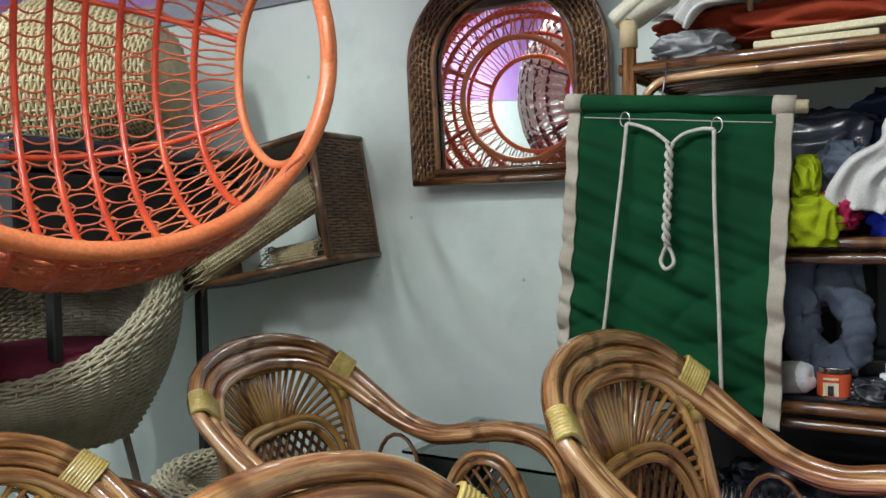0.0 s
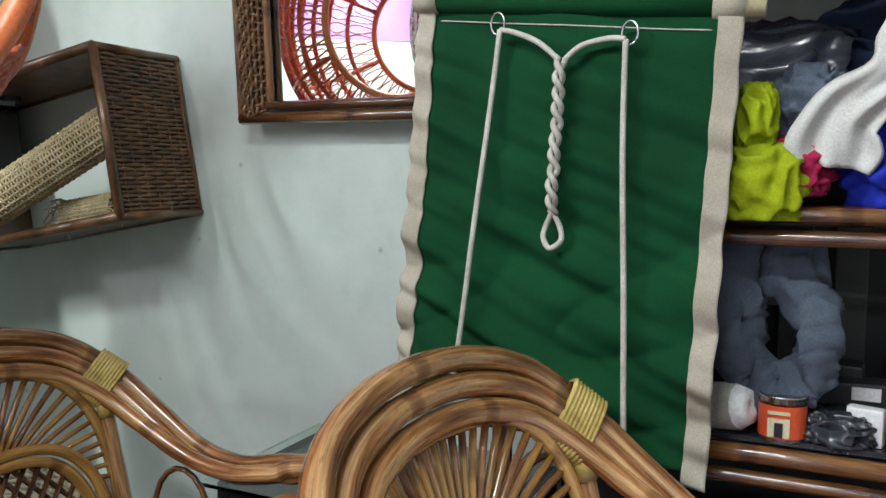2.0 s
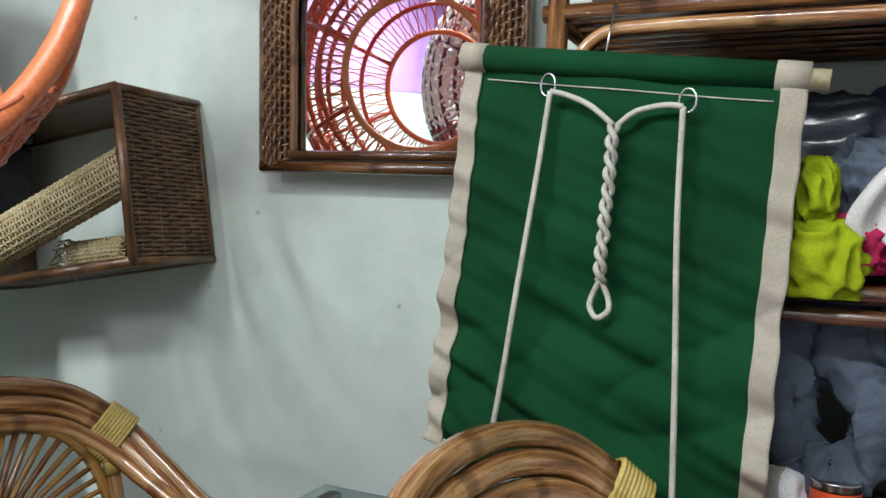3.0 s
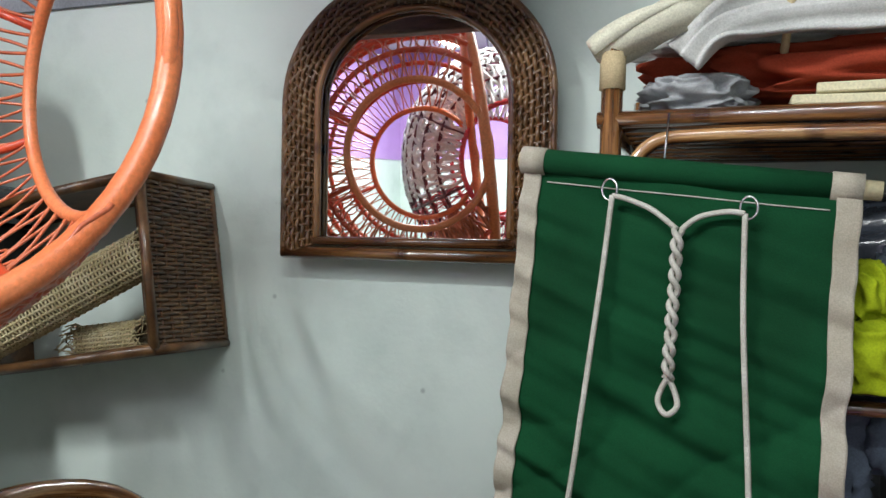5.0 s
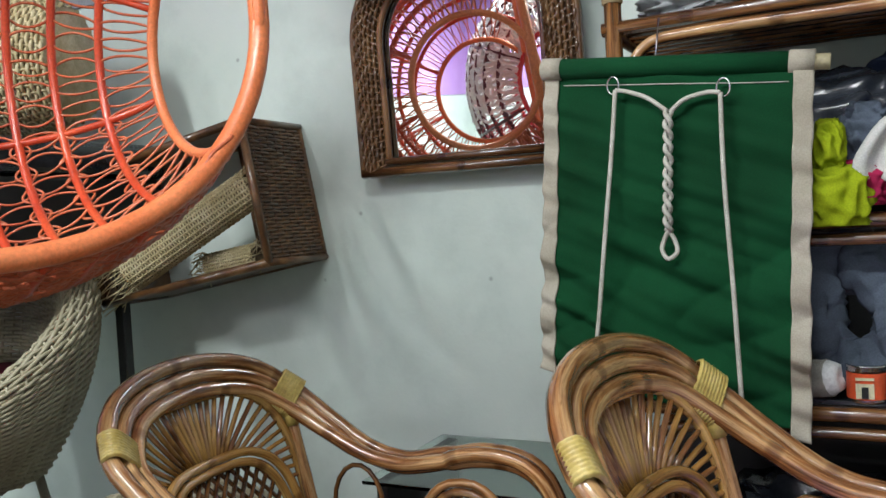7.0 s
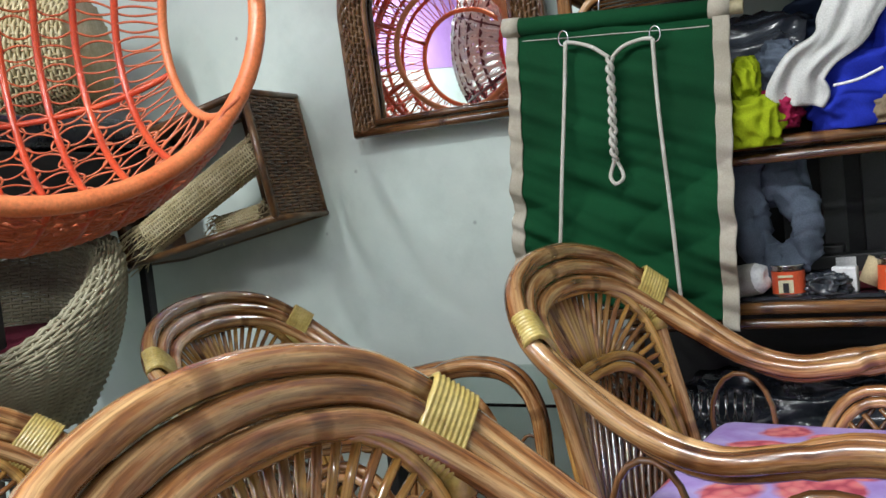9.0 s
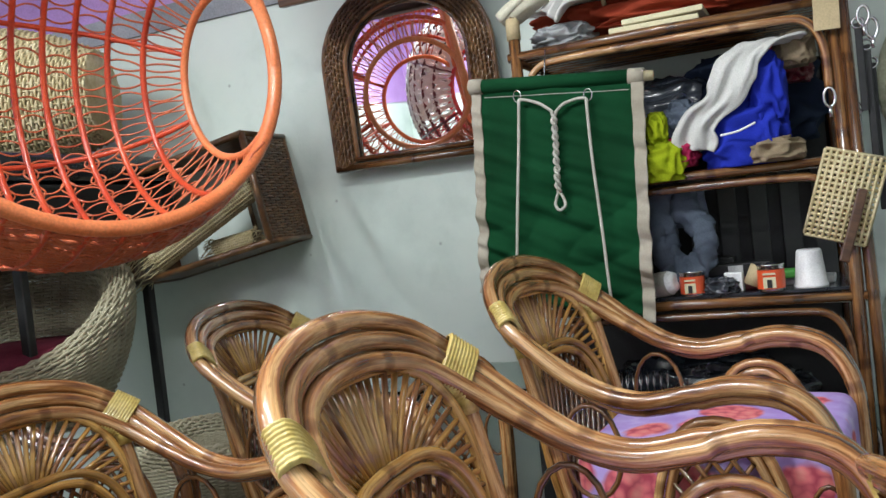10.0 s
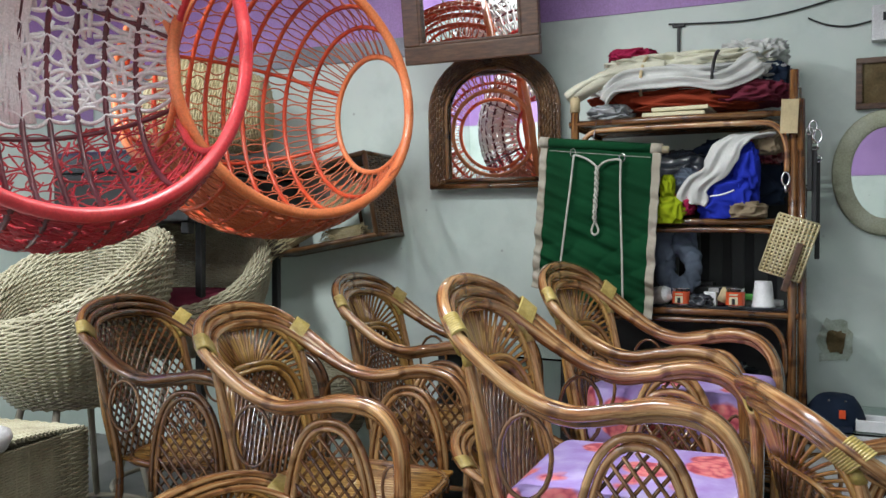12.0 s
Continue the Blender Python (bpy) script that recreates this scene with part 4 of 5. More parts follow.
# top shelf: bundle of folded cloth
heap("folded_cloth", (-0.12, 1.86, 1.64), (0.33, 0.15, 0.055), "rust_cloth", "folded rust-coloured cloth on the rack", 1)
heap("folded_cloth", (0.12, 1.86, 1.65), (0.16, 0.15, 0.05), "maroon_cloth", "folded maroon cloth on the rack", 2)
heap("folded_sheet", (-0.11, 1.85, 1.715), (0.37, 0.14, 0.06), "white_cloth", "bundle of folded white sheets tied with a strap", 3, depth=0.3, folds=9)
heap("folded_sheet", (-0.08, 1.87, 1.78), (0.34, 0.13, 0.045), "cream_cloth", "bundle of folded cream sheets", 4, depth=0.3, folds=9)
heap("folded_cloth", (-0.3, 1.88, 1.83), (0.1, 0.08, 0.03), "berry_cloth", "small rolled crimson cloth on the bundle", 5)
heap("folded_sheet", (0.14, 1.9, 1.8), (0.13, 0.12, 0.06), "white_cloth", "crumpled pale cloth end with berry stripe", 6, depth=0.35, folds=10)
heap("folded_cloth", (0.2, 1.86, 1.7), (0.08, 0.1, 0.07), "navy_cloth", "rolled dark navy cloth on the rack", 7)
drape("white_sheet", [(-0.5, 1.7, 1.655), (-0.42, 1.69, 1.7), (-0.3, 1.72, 1.745), (-0.15, 1.74, 1.76)], 0.05, "cream_cloth", "loose cream sheet end hanging off the bundle", 3, across=(0, 1, 0.2))
drape("white_sheet", [(-0.37, 1.69, 1.64), (-0.3, 1.68, 1.7), (-0.12, 1.69, 1.71), (0.05, 1.69, 1.69), (0.17, 1.71, 1.75)], 0.075, "white_cloth", "loose white printed sheet lying over the bundle", 5, hang=0.012, across=(0, 0.3, 1))
for x in (-0.23, 0.02):
    tagged(pole("tie_strap", [(x + 0.01 * math.sin(t), 1.85 + 0.165 * math.cos(t), 1.72 + 0.095 * math.sin(t)) for t in [2 * math.pi * i / 30 for i in range(30)]], 0.006, "cardboard" if x < 0 else "black", None, closed=True), "narrow strap round the cloth bundle", "strap")
heap("plastic_packet", (-0.36, 1.78, 1.6), (0.09, 0.08, 0.035), "grey_plastic", "grey plastic-wrapped packet on the rack", 8)
for i, (x, w, z) in enumerate(((-0.12, 0.22, 1.578), (-0.09, 0.2, 1.596))):
    b = part("paper_folder", box_mesh(w, 0.18, 0.014, 0.002, 1), "paper", None)
    b.matrix_basis = pose(x, 1.79, z, 0, 0, 2 - 5 * i)
    tagged(b, "flat cream folder of papers on the rack", "papers", "paper folders")

# middle shelf: clothes
heap("dark_clothes", (-0.2, 1.9, 1.33), (0.26, 0.14, 0.14), "plastic_bag", "heap of dark clothes in a shiny plastic bag", 11, depth=0.24, folds=5)
heap("dark_clothes", (0.08, 1.92, 1.36), (0.2, 0.12, 0.15), "navy_cloth", "heap of dark navy clothes on the shelf", 12, depth=0.24, folds=5)
heap("dark_clothes", (0.17, 1.88, 1.44), (0.08, 0.1, 0.06), "red_plastic", "dark maroon cloth stuffed in the shelf", 13)
heap("blue_shirt", (0.07, 1.75, 1.27), (0.11, 0.1, 0.1), "blue_cloth", "crumpled royal blue shirt", 14, depth=0.24, folds=5)
heap("blue_shirt_sleeve", (0.13, 1.72, 1.37), (0.05, 0.06, 0.1), "blue_cloth", "royal blue shirt with pale seams, bunched up", 24, depth=0.24, folds=5)
drape("white_shirt", [(0.2, 1.73, 1.49), (0.12, 1.67, 1.48), (0.07, 1.645, 1.43), (0.03, 1.64, 1.36), (-0.03, 1.645, 1.31), (-0.045, 1.66, 1.25)], 0.085, "white_cloth", "white shirt draped over the clothes", 8, hang=0.006)
heap("khaki_cap", (0.14, 1.7, 1.225), (0.07, 0.06, 0.035), "khaki_cloth", "crumpled khaki cloth at the shelf edge", 15, depth=0.24, folds=5)
heap("khaki_cap", (0.2, 1.75, 1.46), (0.05, 0.05, 0.05), "khaki_cloth", "brown cloth tuned in under the top rail", 25, depth=0.24, folds=5)
heap("denim_trousers", (-0.07, 1.74, 1.3), (0.055, 0.07, 0.085), "denim", "rolled grey denim trousers", 16, depth=0.3)
heap("berry_shirt", (-0.1, 1.71, 1.245), (0.07, 0.06, 0.045), "berry_cloth", "crumpled crimson shirt on the shelf", 17, depth=0.3)
heap("lime_shirt", (-0.125, 1.68, 1.225), (0.065, 0.05, 0.06), "lime_cloth", "crumpled lime green shirt at the shelf edge", 18, depth=0.24, folds=5)
heap("lime_shirt", (-0.13, 1.69, 1.31), (0.03, 0.05, 0.05), "lime_cloth", "corner of a lime green shirt", 28, depth=0.24, folds=5)

def seam(pts, label):
    return tagged(pole("seam_piping", smooth_line(pts, 6), 0.0028, "white_net", None, sides=6), label, "piping", "pale shirt seams")
seam([(0.02, 1.637, 1.275), (0.06, 1.637, 1.28), (0.1, 1.64, 1.295)], "short pale seam on the blue shirt")

# glass shelf: odds and ends
g = thing("grey_sweatshirt", pose(0, 0, 0), "grey cotton sweatshirt hanging in a loop under the shelf", "clothes")
ring = smooth_line([(-0.15, 1.74, 1.16), (-0.147, 1.735, 1.06), (-0.135, 1.73, 0.985), (-0.1, 1.725, 0.945), (-0.062, 1.73, 0.975), (-0.05, 1.735, 1.04), (-0.08, 1.745, 1.1), (-0.1, 1.75, 1.16)], 16)
v, f = sweep([ring], 0.037, 18, wobble=0.06)
v = [np.array([p[0], 1.735 + (p[1] - 1.735) * 0.6, p[2]]) + np.array(noise.noise_vector(Vector((p[0] * 34, p[1] * 20, p[2] * 17)))) * 0.021 + np.array(noise.noise_vector(Vector(p) * 75)) * 0.005 for p in v]
mesh_object("sleeve", v, f, "denim", g)
bm = box_mesh(0.15, 0.03, 0.11, 0.012, 3, (-0.11, 1.765, 1.115))
bmesh.ops.subdivide_edges(bm, edges=bm.edges[:], cuts=3, use_grid_fill=True)
for v in bm.verts:
    v.co += noise.noise_vector(v.co * 22) * 0.012
part("body", bm, "denim", g, smooth=True)
def can(x, y, r, hgt, mat, label, lid="steel", z=0.889):
    c = thing("paint_tin", pose(x, y, z), label, "tin", "small tins")
    v, f = lathe([(0, 0.001), (r * 0.96, 0.0), (r, 0.003), (r, hgt * 0.94), (r * 1.04, hgt * 0.95), (r * 1.04, hgt), (r * 0.9, hgt), (r * 0.88, hgt - 0.004), (0, hgt - 0.004)], 28)
    mesh_object("can", v, f, lid, c)
    v, f = lathe([(r + 0.0006, hgt * 0.1), (r + 0.0006, hgt * 0.8)], 28)
    mesh_object("label", v, f, mat, c, "orange paper label")
    bm = box_mesh(r * 0.9, 0.002, hgt * 0.4, 0, 1, (-r * 0.1, -r * 1.0, hgt * 0.34))
    part("picture", bm, "paper", c, "small cream picture on the label")
    part("arch_print", box_mesh(r * 0.34, 0.002, hgt * 0.3, 0.0, 1, (-r * 0.1, -r * 1.0 - 0.002, hgt * 0.3)), "black", c, "dark doorway on the picture")
    part("title_bar", box_mesh(r * 0.9, 0.002, hgt * 0.07, 0.0, 1, (-r * 0.1, -r * 1.0 - 0.001, hgt * 0.66)), "paper", c, "pale line of print")
can(-0.085, 1.712, 0.03, 0.062, "tin_label", "small steel tin with an orange label")
can(0.1, 1.712, 0.032, 0.066, "tin_label", "red-orange tin with a steel lid")
c = thing("thread_reel", pose(-0.155, 1.72, 0.922) @ pose(0, 0, 0, 0, 80, -25), "reel of white thread lying on its side", "reel")
v, f = lathe([(0, -0.035), (0.03, -0.035), (0.032, -0.028), (0.03, 0.02), (0.022, 0.035), (0.01, 0.036), (0, 0.03)], 24)
mesh_object("thread", v, f, "white_net", c)
wound = [(0.0315 * math.cos(i * 0.5), 0.0315 * math.sin(i * 0.5), -0.027 + 0.00016 * i) for i in range(290)]
pole("winding", wound, 0.0012, "rope", c, "wound white thread", sides=4)
# no real hole: a black disc paints the shade of the hollow core
v, f = lathe([(0.011, -0.037), (0.011, -0.0352), (0, -0.0352)], 16)
mesh_object("core", v, f, "black", c, "black disc standing in for the shaded hollow core")
c = thing("plastic_cup", pose(0.19, 1.74, 0.889), "stack of white disposable plastic cups", "cup")
v, f = lathe([(0, 0.09), (0.026, 0.092), (0.029, 0.086), (0.037, 0.01), (0.04, 0.006), (0.04, 0.0), (0.034, 0.0), (0.024, 0.086), (0, 0.087)], 24)
mesh_object("cup_stack", v, f, "white_plastic", c)
for x, y, z, w, d, hh, mat, lab in ((0.02, 1.82, 0.945, 0.16, 0.05, 0.045, "black", "long black box on the glass shelf"), (0.03, 1.78, 0.905, 0.16, 0.06, 0.03, "red_plastic", "dark red plastic case on the shelf"),
                                    (0.015, 1.73, 0.915, 0.045, 0.02, 0.05, "white_plastic", "small white packet with blue print"), (0.15, 1.83, 0.93, 0.2, 0.06, 0.02, "white_plastic", "crumpled white plastic packet"),
                                    (0.12, 1.8, 0.95, 0.1, 0.06, 0.02, "green_wrap", "green and white wrapper"), (-0.02, 1.86, 0.93, 0.07, 0.05, 0.08, "black", "small black carton on the shelf")):
    b = part("packet", box_mesh(w, d, hh, 0.004, 2), mat, None)
    b.matrix_basis = pose(x, y, 0.889 + hh / 2 + (0.02 if z > 0.94 else 0), 0, 0, rng.uniform(-15, 15))
    tagged(b, lab, "packet")
b = part("barcode_label", box_mesh(0.07, 0.002, 0.018, 0, 1), "white_plastic", None)
b.matrix_basis = pose(0.0, 1.793, 0.94)
tagged(b, "white bar-code sticker on a carton", "sticker")
tagged(pole("cardboard_roll", [(0.055, 1.72, 0.905), (0.075, 1.72, 0.95)], 0.02, "cardboard", None, sides=16), "curled strip of brown cardboard", "cardboard")
heap("black_pouch", (-0.02, 1.74, 0.905), (0.055, 0.05, 0.028), "plastic_bag", "small shiny black pouch", 31)

# below: dark goods
heap("dark_sack", (-0.1, 1.88, 0.55), (0.3, 0.15, 0.16), "plastic_bag", "dark plastic sack under the shelf", 32)
spring = [(-0.3 + 0.012 * i / 6 * 1.2, 1.66 + 0.04 * math.cos(i * 0.9), 0.68 + 0.03 * math.sin(i * 0.9)) for i in range(60)]
tagged(pole("wire_spring", spring, 0.002, "steel", None, sides=5), "coiled steel wire spring", "spring")
g = part("glass_table_top", box_mesh(0.6, 0.4, 0.008, 0.002, 1), "glass", None)
g.matrix_basis = pose(-0.78, 1.9, 0.66)
tagged(g, "greenish glass plate against the wall", "glass plate")
for s in (-0.26, 0.26):
    b = part("glass_support", box_mesh(0.03, 0.36, 0.656, 0.003, 1), "black", None)
    b.matrix_basis = pose(-0.78 + s, 1.9, 0.328)
    tagged(b, "black upright support under the glass plate", "support")

# ---- green canvas cradle panel on the rack's front ----
def canvas_panel():
    tl, tr, bl, br = (np.array(p) for p in ((-0.59, 1.645, 1.49), (-0.15, 1.635, 1.445), (-0.612, 1.63, 0.955), (-0.172, 1.60, 0.86)))
    c = thing("canvas_panel", pose(0, 0, 0), "green canvas panel with beige edges and rope, hung by a wire", "canvas panel")
    N, M = 90, 110

    def sheet(u, v):
        p = tl + (tr - tl) * u + (bl - tl) * v + (tl - tr - bl + br) * u * v
        sag = 0.012 * math.sin(math.pi * u)
        fold = 0.02 * (abs(noise.noise(Vector((u * 1.3 + 2, v * 5.5 + u * 2.2, 5)))) ** 0.7 - 0.3) * (0.3 + v)
        fold += 0.02 * noise.noise(Vector((u * 1.6, v * 21 - u * 4.0, 1.3))) * (0.35 + 0.7 * v) + 0.009 * noise.noise(Vector((u * 4.5 + v * 2, v * 1.2, 8)))
        edge = 0.007 * noise.noise(Vector((round(u) * 9, v * 9, 3))) * (abs(u - 0.5) * 2) ** 4
        return p + np.array([edge, -fold - 0.004, -sag * v])

    def strip(name, u0, u1, v0, v1, mat, lift, nu, nv, label=""):
        verts = []
        for i in range(nu + 1):
            for j in range(nv + 1):
                verts.append(sheet(u0 + (u1 - u0) * i / nu, v0 + (v1 - v0) * j / nv) + np.array([0, -lift, 0]))
        faces = [(i * (nv + 1) + j, i * (nv + 1) + j + 1, (i + 1) * (nv + 1) + j + 1, (i + 1) * (nv + 1) + j) for i in range(nu) for j in range(nv)]
        ob = mesh_object(name, verts, faces, mat, c, label)
        mod = ob.modifiers.new("thickness", "SOLIDIFY")
        mod.thickness, mod.offset = 0.003, 0
    strip("canvas", 0.0, 1.0, 0.0, 1.0, "green", 0.0, N, M)
    strip("edge_band", -0.012, 0.05, -0.01, 1.02, "canvas", 0.004, 8, M, "beige canvas edge band")
    strip("edge_band", 0.945, 1.012, -0.01, 1.03, "canvas", 0.004, 8, M, "beige canvas edge band")
    d = (tr - tl) / np.linalg.norm(tr - tl)
    pole("stick", [tl - d * 0.01, tr + d * 0.03], 0.013, "cane", c, "round wooden stick")
    pole("sleeve", [tl + d * 0.03, tl + d * 0.22, tr - d * 0.03], 0.0185, "green", c, "green canvas sleeve", sides=12)
    for p, q in ((tl - d * 0.006, tl + d * 0.03), (tr - d * 0.03, tr + d * 0.008)):
        pole("sleeve_end", [p, q], 0.0205, "canvas", c, "beige canvas sleeve end", sides=12)
    P = lambda u, v, lift=0.012: sheet(u, v) + np.array([0, -lift, 0])
    def rope(pts, r=0.004):
        pole("rope", smooth_line(pts, 8), r, "rope", c, "white cotton rope", sides=7)
    rope([P(0.3, 0.075, 0.02), P(0.29, 0.28, 0.024), P(0.27, 0.55, 0.026), P(0.25, 0.78, 0.028), P(0.225, 1.0, 0.028)])
    rope([P(0.7, 0.085, 0.018), P(0.715, 0.33, 0.02), P(0.755, 0.66, 0.026), P(0.79, 1.0, 0.028)])
    rope([P(0.3, 0.075, 0.02), P(0.35, 0.08, 0.018), P(0.43, 0.1, 0.018), P(0.508, 0.14, 0.021)])
    rope([P(0.7, 0.085, 0.019), P(0.65, 0.085, 0.018), P(0.57, 0.105, 0.018), P(0.52, 0.14, 0.021)])
    for s in (0, math.pi):
        pts = [P(0.512, 0.14 + 0.35 * i / 60, 0.022) + np.array([0.005 * math.cos(i * 0.52 + s), 0.005 * math.sin(i * 0.52 + s), 0]) for i in range(61)]
        pole("twisted_rope", pts, 0.0043, "rope", c, "white cotton rope", sides=7)
    rope([P(0.512, 0.485, 0.022), P(0.492, 0.52, 0.022), P(0.487, 0.55, 0.022), P(0.515, 0.57, 0.022), P(0.543, 0.55, 0.022), P(0.535, 0.52, 0.022), P(0.512, 0.485, 0.022)])
    for u, v in ((0.29, 0.06), (0.71, 0.07)):
        q = P(u, v, 0.017)
        pole("ring", [q + np.array([0.011 * math.cos(t), -0.003 * math.cos(t), 0.015 * math.sin(t)]) for t in [2 * math.pi * i / 16 for i in range(16)]], 0.0018, "steel", c, "steel ring", closed=True, sides=6)
    m_ = (tl * 0.55 + tr * 0.45)
    pole("hanging_wire", [m_ + np.array([0, 0, 0.015]), np.array([m_[0] + 0.002, 1.675, 1.56])], 0.0018, "steel", c, "thin hanging wire", sides=5)
    pole("stitching", [P(0.07 + 0.86 * i / 20, 0.055, 0.003) for i in range(21)], 0.0011, "rope", c, sides=4)


canvas_panel()

# ---- cards and tools on the rack's end ----
b = part("card_sheet", box_mesh(0.055, 0.003, 0.115, 0.001, 1), "cardboard", None)
b.matrix_basis = pose(0.272, 1.655, 1.54, 0, 2, 0)
tagged(b, "small brown card hung on the rack post", "card")


def webbing_sheet(m):
    c = thing("webbing_sample", m, "pale perforated cane webbing sample on the rack post", "webbing sample")
    w, h_, n, k = 0.13, 0.2, 10, 16
    bars = [[(-w / 2 + w * i / n, 0, -h_ / 2), (-w / 2 + w * i / n, 0, h_ / 2)] for i in range(n + 1)]
    bars += [[(-w / 2, 0.001, -h_ / 2 + h_ * j / k), (w / 2, 0.001, -h_ / 2 + h_ * j / k)] for j in range(k + 1)]
    for bar in bars:
        pole("strip", bar, 0.0042, "cane", c, sides=4)
    part("knife", box_mesh(0.022, 0.008, 0.17, 0.004, 2, (0.03, -0.01, -0.06)), "wood", c, "dark wooden tool handle")


webbing_sheet(pose(0.275, 1.64, 1.1, 0, 18, 0))
for i, (x, z, ln) in enumerate(((0.335, 1.49, 0.2), (0.35, 1.44, 0.3), (0.32, 1.3, 0.25), (0.36, 1.4, 0.34))):
    c = thing("hanging_tool", pose(x, 1.68 + 0.012 * i, z), "dark hand tool hanging on the rack end", "tool", "tools on the rack end")
    part("blade", box_mesh(0.016, 0.005, ln, 0.002, 1, (0, 0, -ln / 2)), "black", c)
    pole("loop", [(0.012 * math.cos(t), 0, 0.012 * math.sin(t)) for t in [2 * math.pi * q / 14 for q in range(14)]], 0.003, "steel", c, "steel loop", closed=True, sides=6)
for x, z in ((0.345, 1.5), (0.36, 1.47), (0.262, 1.33)):
    c = thing("snap_hook", pose(x, 1.655, z), "shiny steel snap hook", "hook", "snap hooks")
    pole("hook", [(0.012 * math.cos(t), 0, 0.022 * math.sin(t)) for t in [2 * math.pi * q / 16 for q in range(16)]], 0.0035, "steel", c, closed=True, sides=6)
    pole("shank", [(0, 0, -0.02), (0, 0, -0.045)], 0.0045, "steel", c, sides=6)


# ---- counter ----
def counter():
    c = thing("glass_counter", pose(0.66, 1.85, 0), "low pale counter with a glass top", "counter")
    part("body", box_mesh(0.66, 0.46, 0.47, 0.004, 2, (0, 0, 0.237)), "ceiling", c, "pale painted cabinet body")
    part("rail", box_mesh(0.68, 0.02, 0.03, 0.003, 2, (0, -0.242, 0.47)), "steel", c, "metal edge strip")
    part("top", box_mesh(0.69, 0.5, 0.022, 0.003, 2, (0, 0, 0.486)), "white_plastic", c, "white top under glass")
    part("glass_plate", box_mesh(0.69, 0.5, 0.006, 0.001, 1, (0, 0, 0.502)), "glass", c, "green-edged glass plate")
    part("nameplate", box_mesh(0.07, 0.004, 0.03, 0.001, 1, (-0.1, -0.232, 0.36)), "black", c, "small dark label plate")


counter()
c = thing("baseball_cap", pose(0.42, 1.72, 0.508), "black cap with a small red badge lying on the counter", "cap")
bm = bmesh.new()
bmesh.ops.create_uvsphere(bm, u_segments=24, v_segments=14, radius=0.1)
bmesh.ops.delete(bm, geom=[v for v in bm.verts if v.co.z < -0.001], context="VERTS")
for v in bm.verts:
    v.co.z = min(v.co.z * 1.15, 0.088 + 0.12 * v.co.z)
    v.co.x *= 0.95
    v.co += v.co.normalized() * 0.004 * noise.noise(v.co * 20)
part("crown", bm, "navy_cloth", c, smooth=True)
bm = box_mesh(0.14, 0.1, 0.006, 0.002, 2, (-0.02, -0.12, 0.012))
for v in bm.verts:
    v.co.z -= 1.2 * v.co.x ** 2
part("brim", bm, "navy_cloth", c, smooth=True)
part("badge", box_mesh(0.02, 0.003, 0.028, 0.002, 1, (0.02, -0.098, 0.05)), "tin_label", c, "small red badge")
for dx in (-0.02, 0.03):
    part("eyelet", box_mesh(0.006, 0.003, 0.006, 0.001, 1, (dx, -0.078, 0.09)), "steel", c)
t = thing("plastic_tray", pose(0.56, 1.68, 0.506), "shallow white plastic tray on the counter", "tray")
part("base", box_mesh(0.16, 0.11, 0.006, 0.002, 1, (0, 0, 0.003)), "white_plastic", t)
for sx, sy, cx, cy in ((0.16, 0.006, 0, 0.052), (0.16, 0.006, 0, -0.052), (0.006, 0.098, 0.077, 0), (0.006, 0.098, -0.077, 0)):
    part("side", box_mesh(sx, sy, 0.035, 0.002, 1, (cx, cy, 0.02)), "white_plastic", t)


# ---- wicker tubs, dark shapes and sofa ----
def tub_chair(m, r, hgt, label, front=0.45, legs=0.0, pad="maroon_cloth", tone="cream"):
    """A round woven tub whose rim sinks towards its front (+x)."""
    c = thing("wicker_tub_chair", m, label, "chair", "woven tub chairs")

    def rim(u):
        return hgt * (1 - front * (0.5 + 0.5 * math.cos(u)) ** 1.3)

    def skin(u, v):
        t = u * 2 * math.pi
        z = rim(t)
        if v < 0.5:
            k = v * 2
            rr = r * (0.58 + 0.42 * math.sin(k * math.pi / 2) ** 0.9)
            return (rr * math.cos(t), rr * math.sin(t), z * k)
        if v < 0.64:
            a = (v - 0.5) / 0.14 * math.pi
            rr = r - 0.045 * (1 - math.cos(a))
            return (rr * math.cos(t), rr * math.sin(t), z + 0.045 * math.sin(a))
        k = (v - 0.64) / 0.36
        rr = (r - 0.09) * (1 - 0.25 * k)
        return (rr * math.cos(t), rr * math.sin(t), z + (min(0.2, z * 0.5) - z) * k)

    v, f = basket(skin, 52, 88, 0.0054, 0.0052, 0.0046, closed=True)
    mesh_object("woven_shell", v, f, tone, c)["kind"] = "stuff"
    v, f = lathe([(0, 0.012), (r * 0.6, 0.012), (r * 0.6, 0.0), (0, 0.0)], 28)
    mesh_object("base", v, f, tone, c)
    if pad:
        v, f = lathe([(0, hgt * 0.52), (r * 0.6, hgt * 0.51), (r * 0.76, hgt * 0.46), (r * 0.78, hgt * 0.4), (0, hgt * 0.36)], 28)
        mesh_object("cushion", v, f, pad, c, "maroon cloth seat pad")
    if legs:
        for a in (0.6, 2.2, 3.8, 5.4):
            pole("leg", [(r * 0.5 * math.cos(a), r * 0.5 * math.sin(a), 0.03), (r * 0.85 * math.cos(a), r * 0.85 * math.sin(a), -legs)], 0.013, "canvas", c)
        pole("leg_ring", [(r * 0.82 * math.cos(t), r * 0.82 * math.sin(t), -legs + 0.03) for t in [2 * math.pi * i / 30 for i in range(30)]], 0.011, "canvas", c, closed=True)
    return c


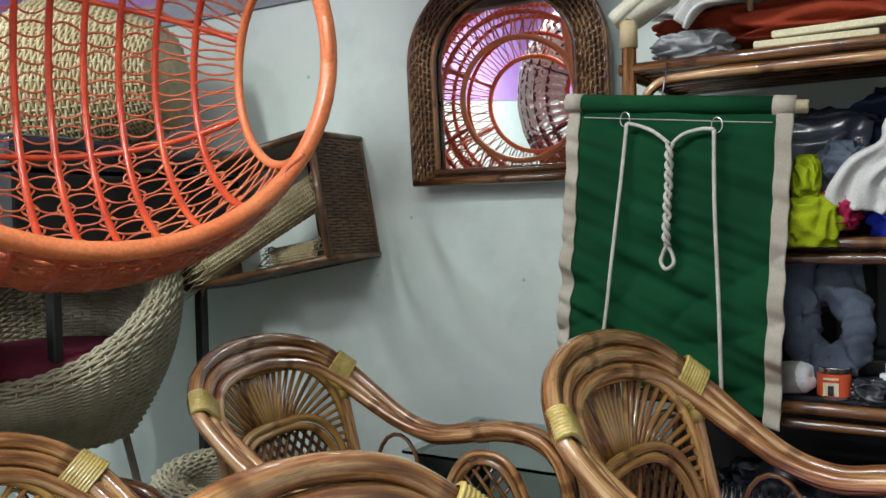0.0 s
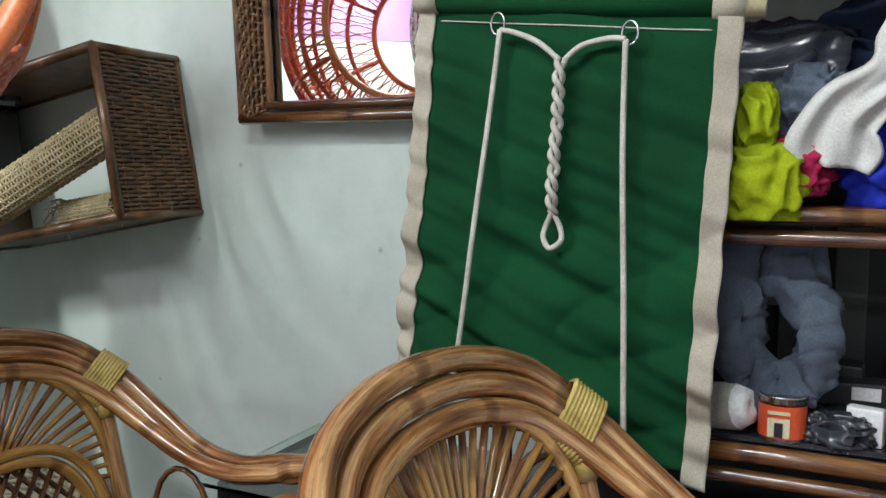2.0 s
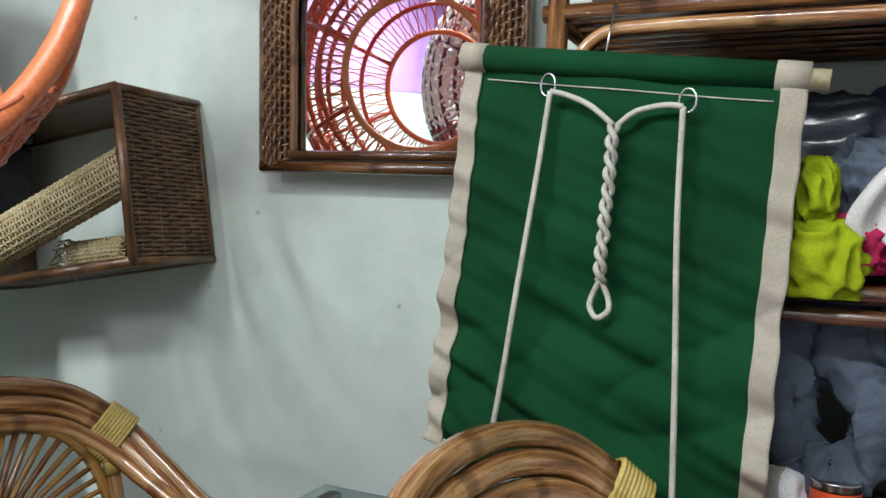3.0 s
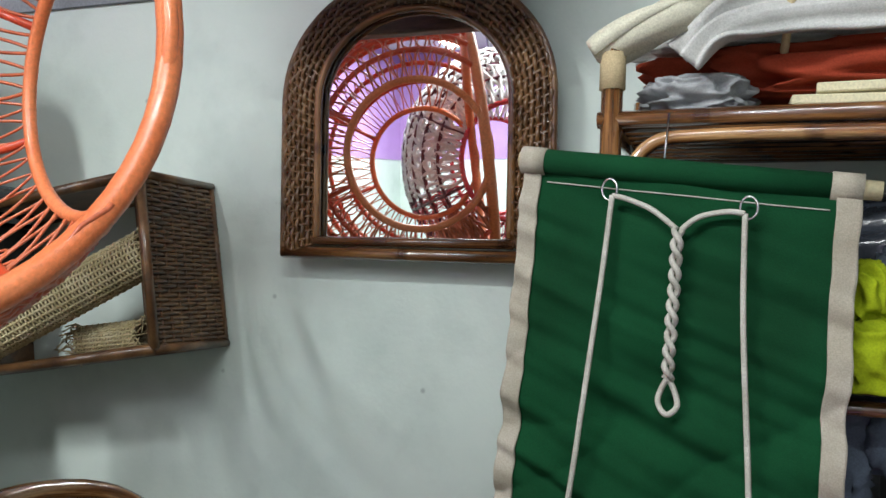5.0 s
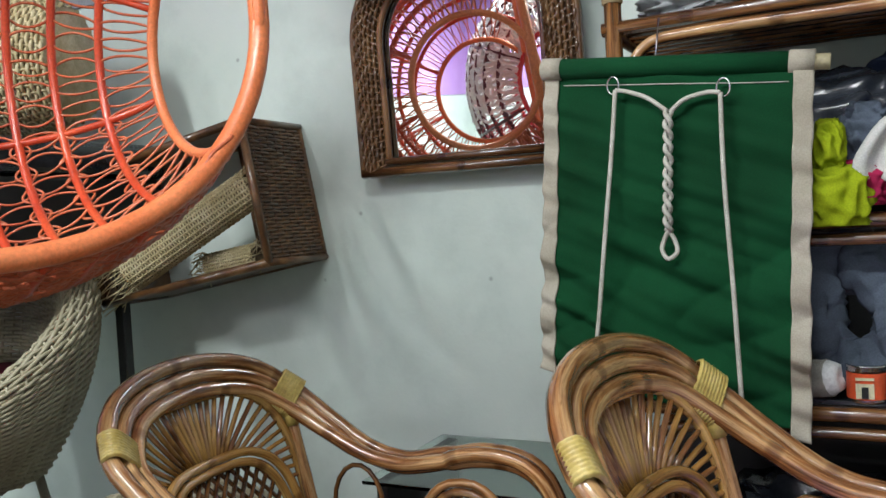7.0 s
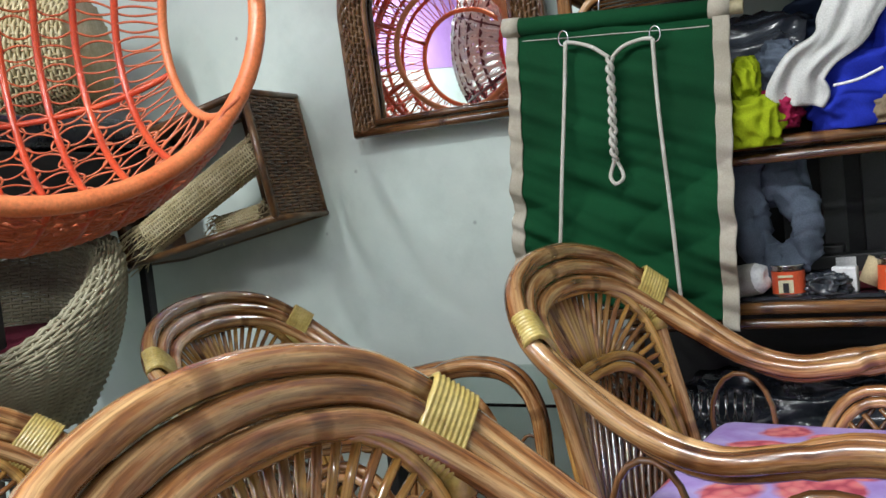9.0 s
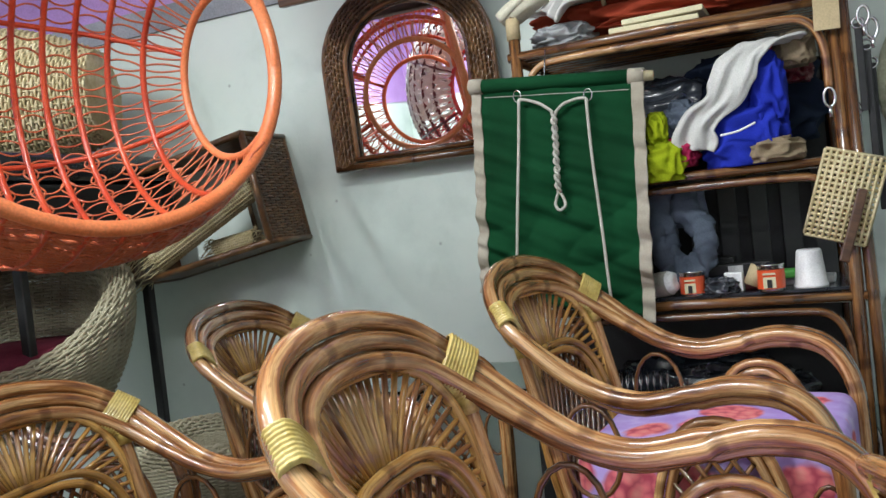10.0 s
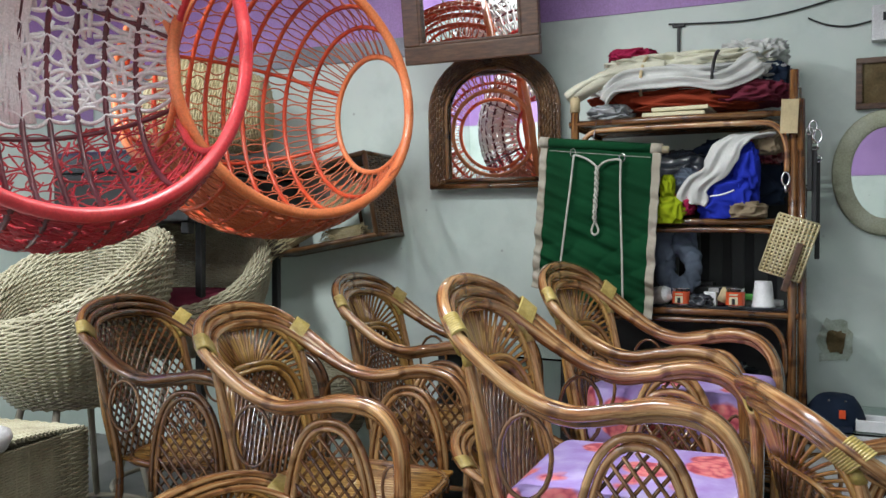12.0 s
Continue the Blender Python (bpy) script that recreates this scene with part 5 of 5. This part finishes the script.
tub_chair(pose(-2.19, 1.5, 0.62, 0, 0, -62), 0.37, 0.53, "cream woven tub chair with maroon seat pad", 0.68, 0.6)
tub_chair(pose(-2.16, 0.88, 0.52, 0, 0, -95), 0.35, 0.6, "tall cream woven wicker tub chair", 0.55, 0.48, None)
tub_chair(pose(-1.55, 1.62, 0.3, 0, 0, 0), 0.24, 0.24, "small cream woven stool on the floor", 0.1, 0.28, None)
tub_chair(pose(-1.93, 1.74, 1.69, 0, -90, 22), 0.25, 0.5, "tan woven cane tub chair lying on a black bench", 0.25, 0, None, "cane")

for x, y, z0, z1, label in ((-1.99, 1.37, 0.0, 1.2, "black steel upright of a display stand"), (-1.99, 1.9, 0.0, 1.05, "black steel upright of a display stand")):
    b = part("stand_upright", box_mesh(0.036, 0.03, z1 - z0, 0.004, 1), "black", None)
    b.matrix_basis = pose(x, y, (z0 + z1) / 2)
    tagged(b, label, "post", "display stand uprights")
c = thing("display_bench", pose(-2.3, 1.62, 1.19), "black padded bench stored on the display stand", "bench")
part("body", box_mesh(0.75, 0.8, 0.2, 0.01, 2, (0, 0, 0.1)), "black", c)
part("pad", box_mesh(0.77, 0.82, 0.095, 0.03, 4, (0, 0, 0.2515)), "plastic_bag", c, "shiny black seat pad")
for sx in (-0.33, 0.33):
    for sy in (-0.35, 0.35):
        part("foot", box_mesh(0.04, 0.04, 0.05, 0.004, 1, (sx, sy, -0.025)), "black", c)


def sofa():
    c = thing("wicker_sofa", pose(-1.98, 0.2, 0, 0, 0, 8), "cream woven wicker sofa end with a flat arm", "sofa")
    w, d, hgt = 0.6, 0.6, 0.53
    ring = resample([(-w / 2, -d / 2), (w / 2, -d / 2), (w / 2, d / 2), (-w / 2, d / 2), (-w / 2, -d / 2)], 161)
    v, f = basket(lambda u, t: (*ring[int(min(160, u * 160))], hgt * t), 52, 66, 0.004, 0.0042, 0.005)
    mesh_object("woven_side", v, f, "cream", c)["kind"] = "stuff"
    v, f = basket(lambda u, t: (-w / 2 + w * u, -d / 2 + d * t, hgt + 0.02 * math.sin(math.pi * t)), 16, 72, 0.004, 0.0042, 0.005)
    mesh_object("woven_top", v, f, "cream", c)["kind"] = "stuff"


sofa()
c = thing("plastic_bowl", pose(-1.72, 0.08, 0.555), "white round plastic stool top on the wicker sofa", "stool")
v, f = lathe([(0, 0.05), (0.12, 0.052), (0.15, 0.045), (0.155, 0.03), (0.14, 0.0), (0, 0.0)], 32)
mesh_object("seat", v, f, "white_plastic", c)
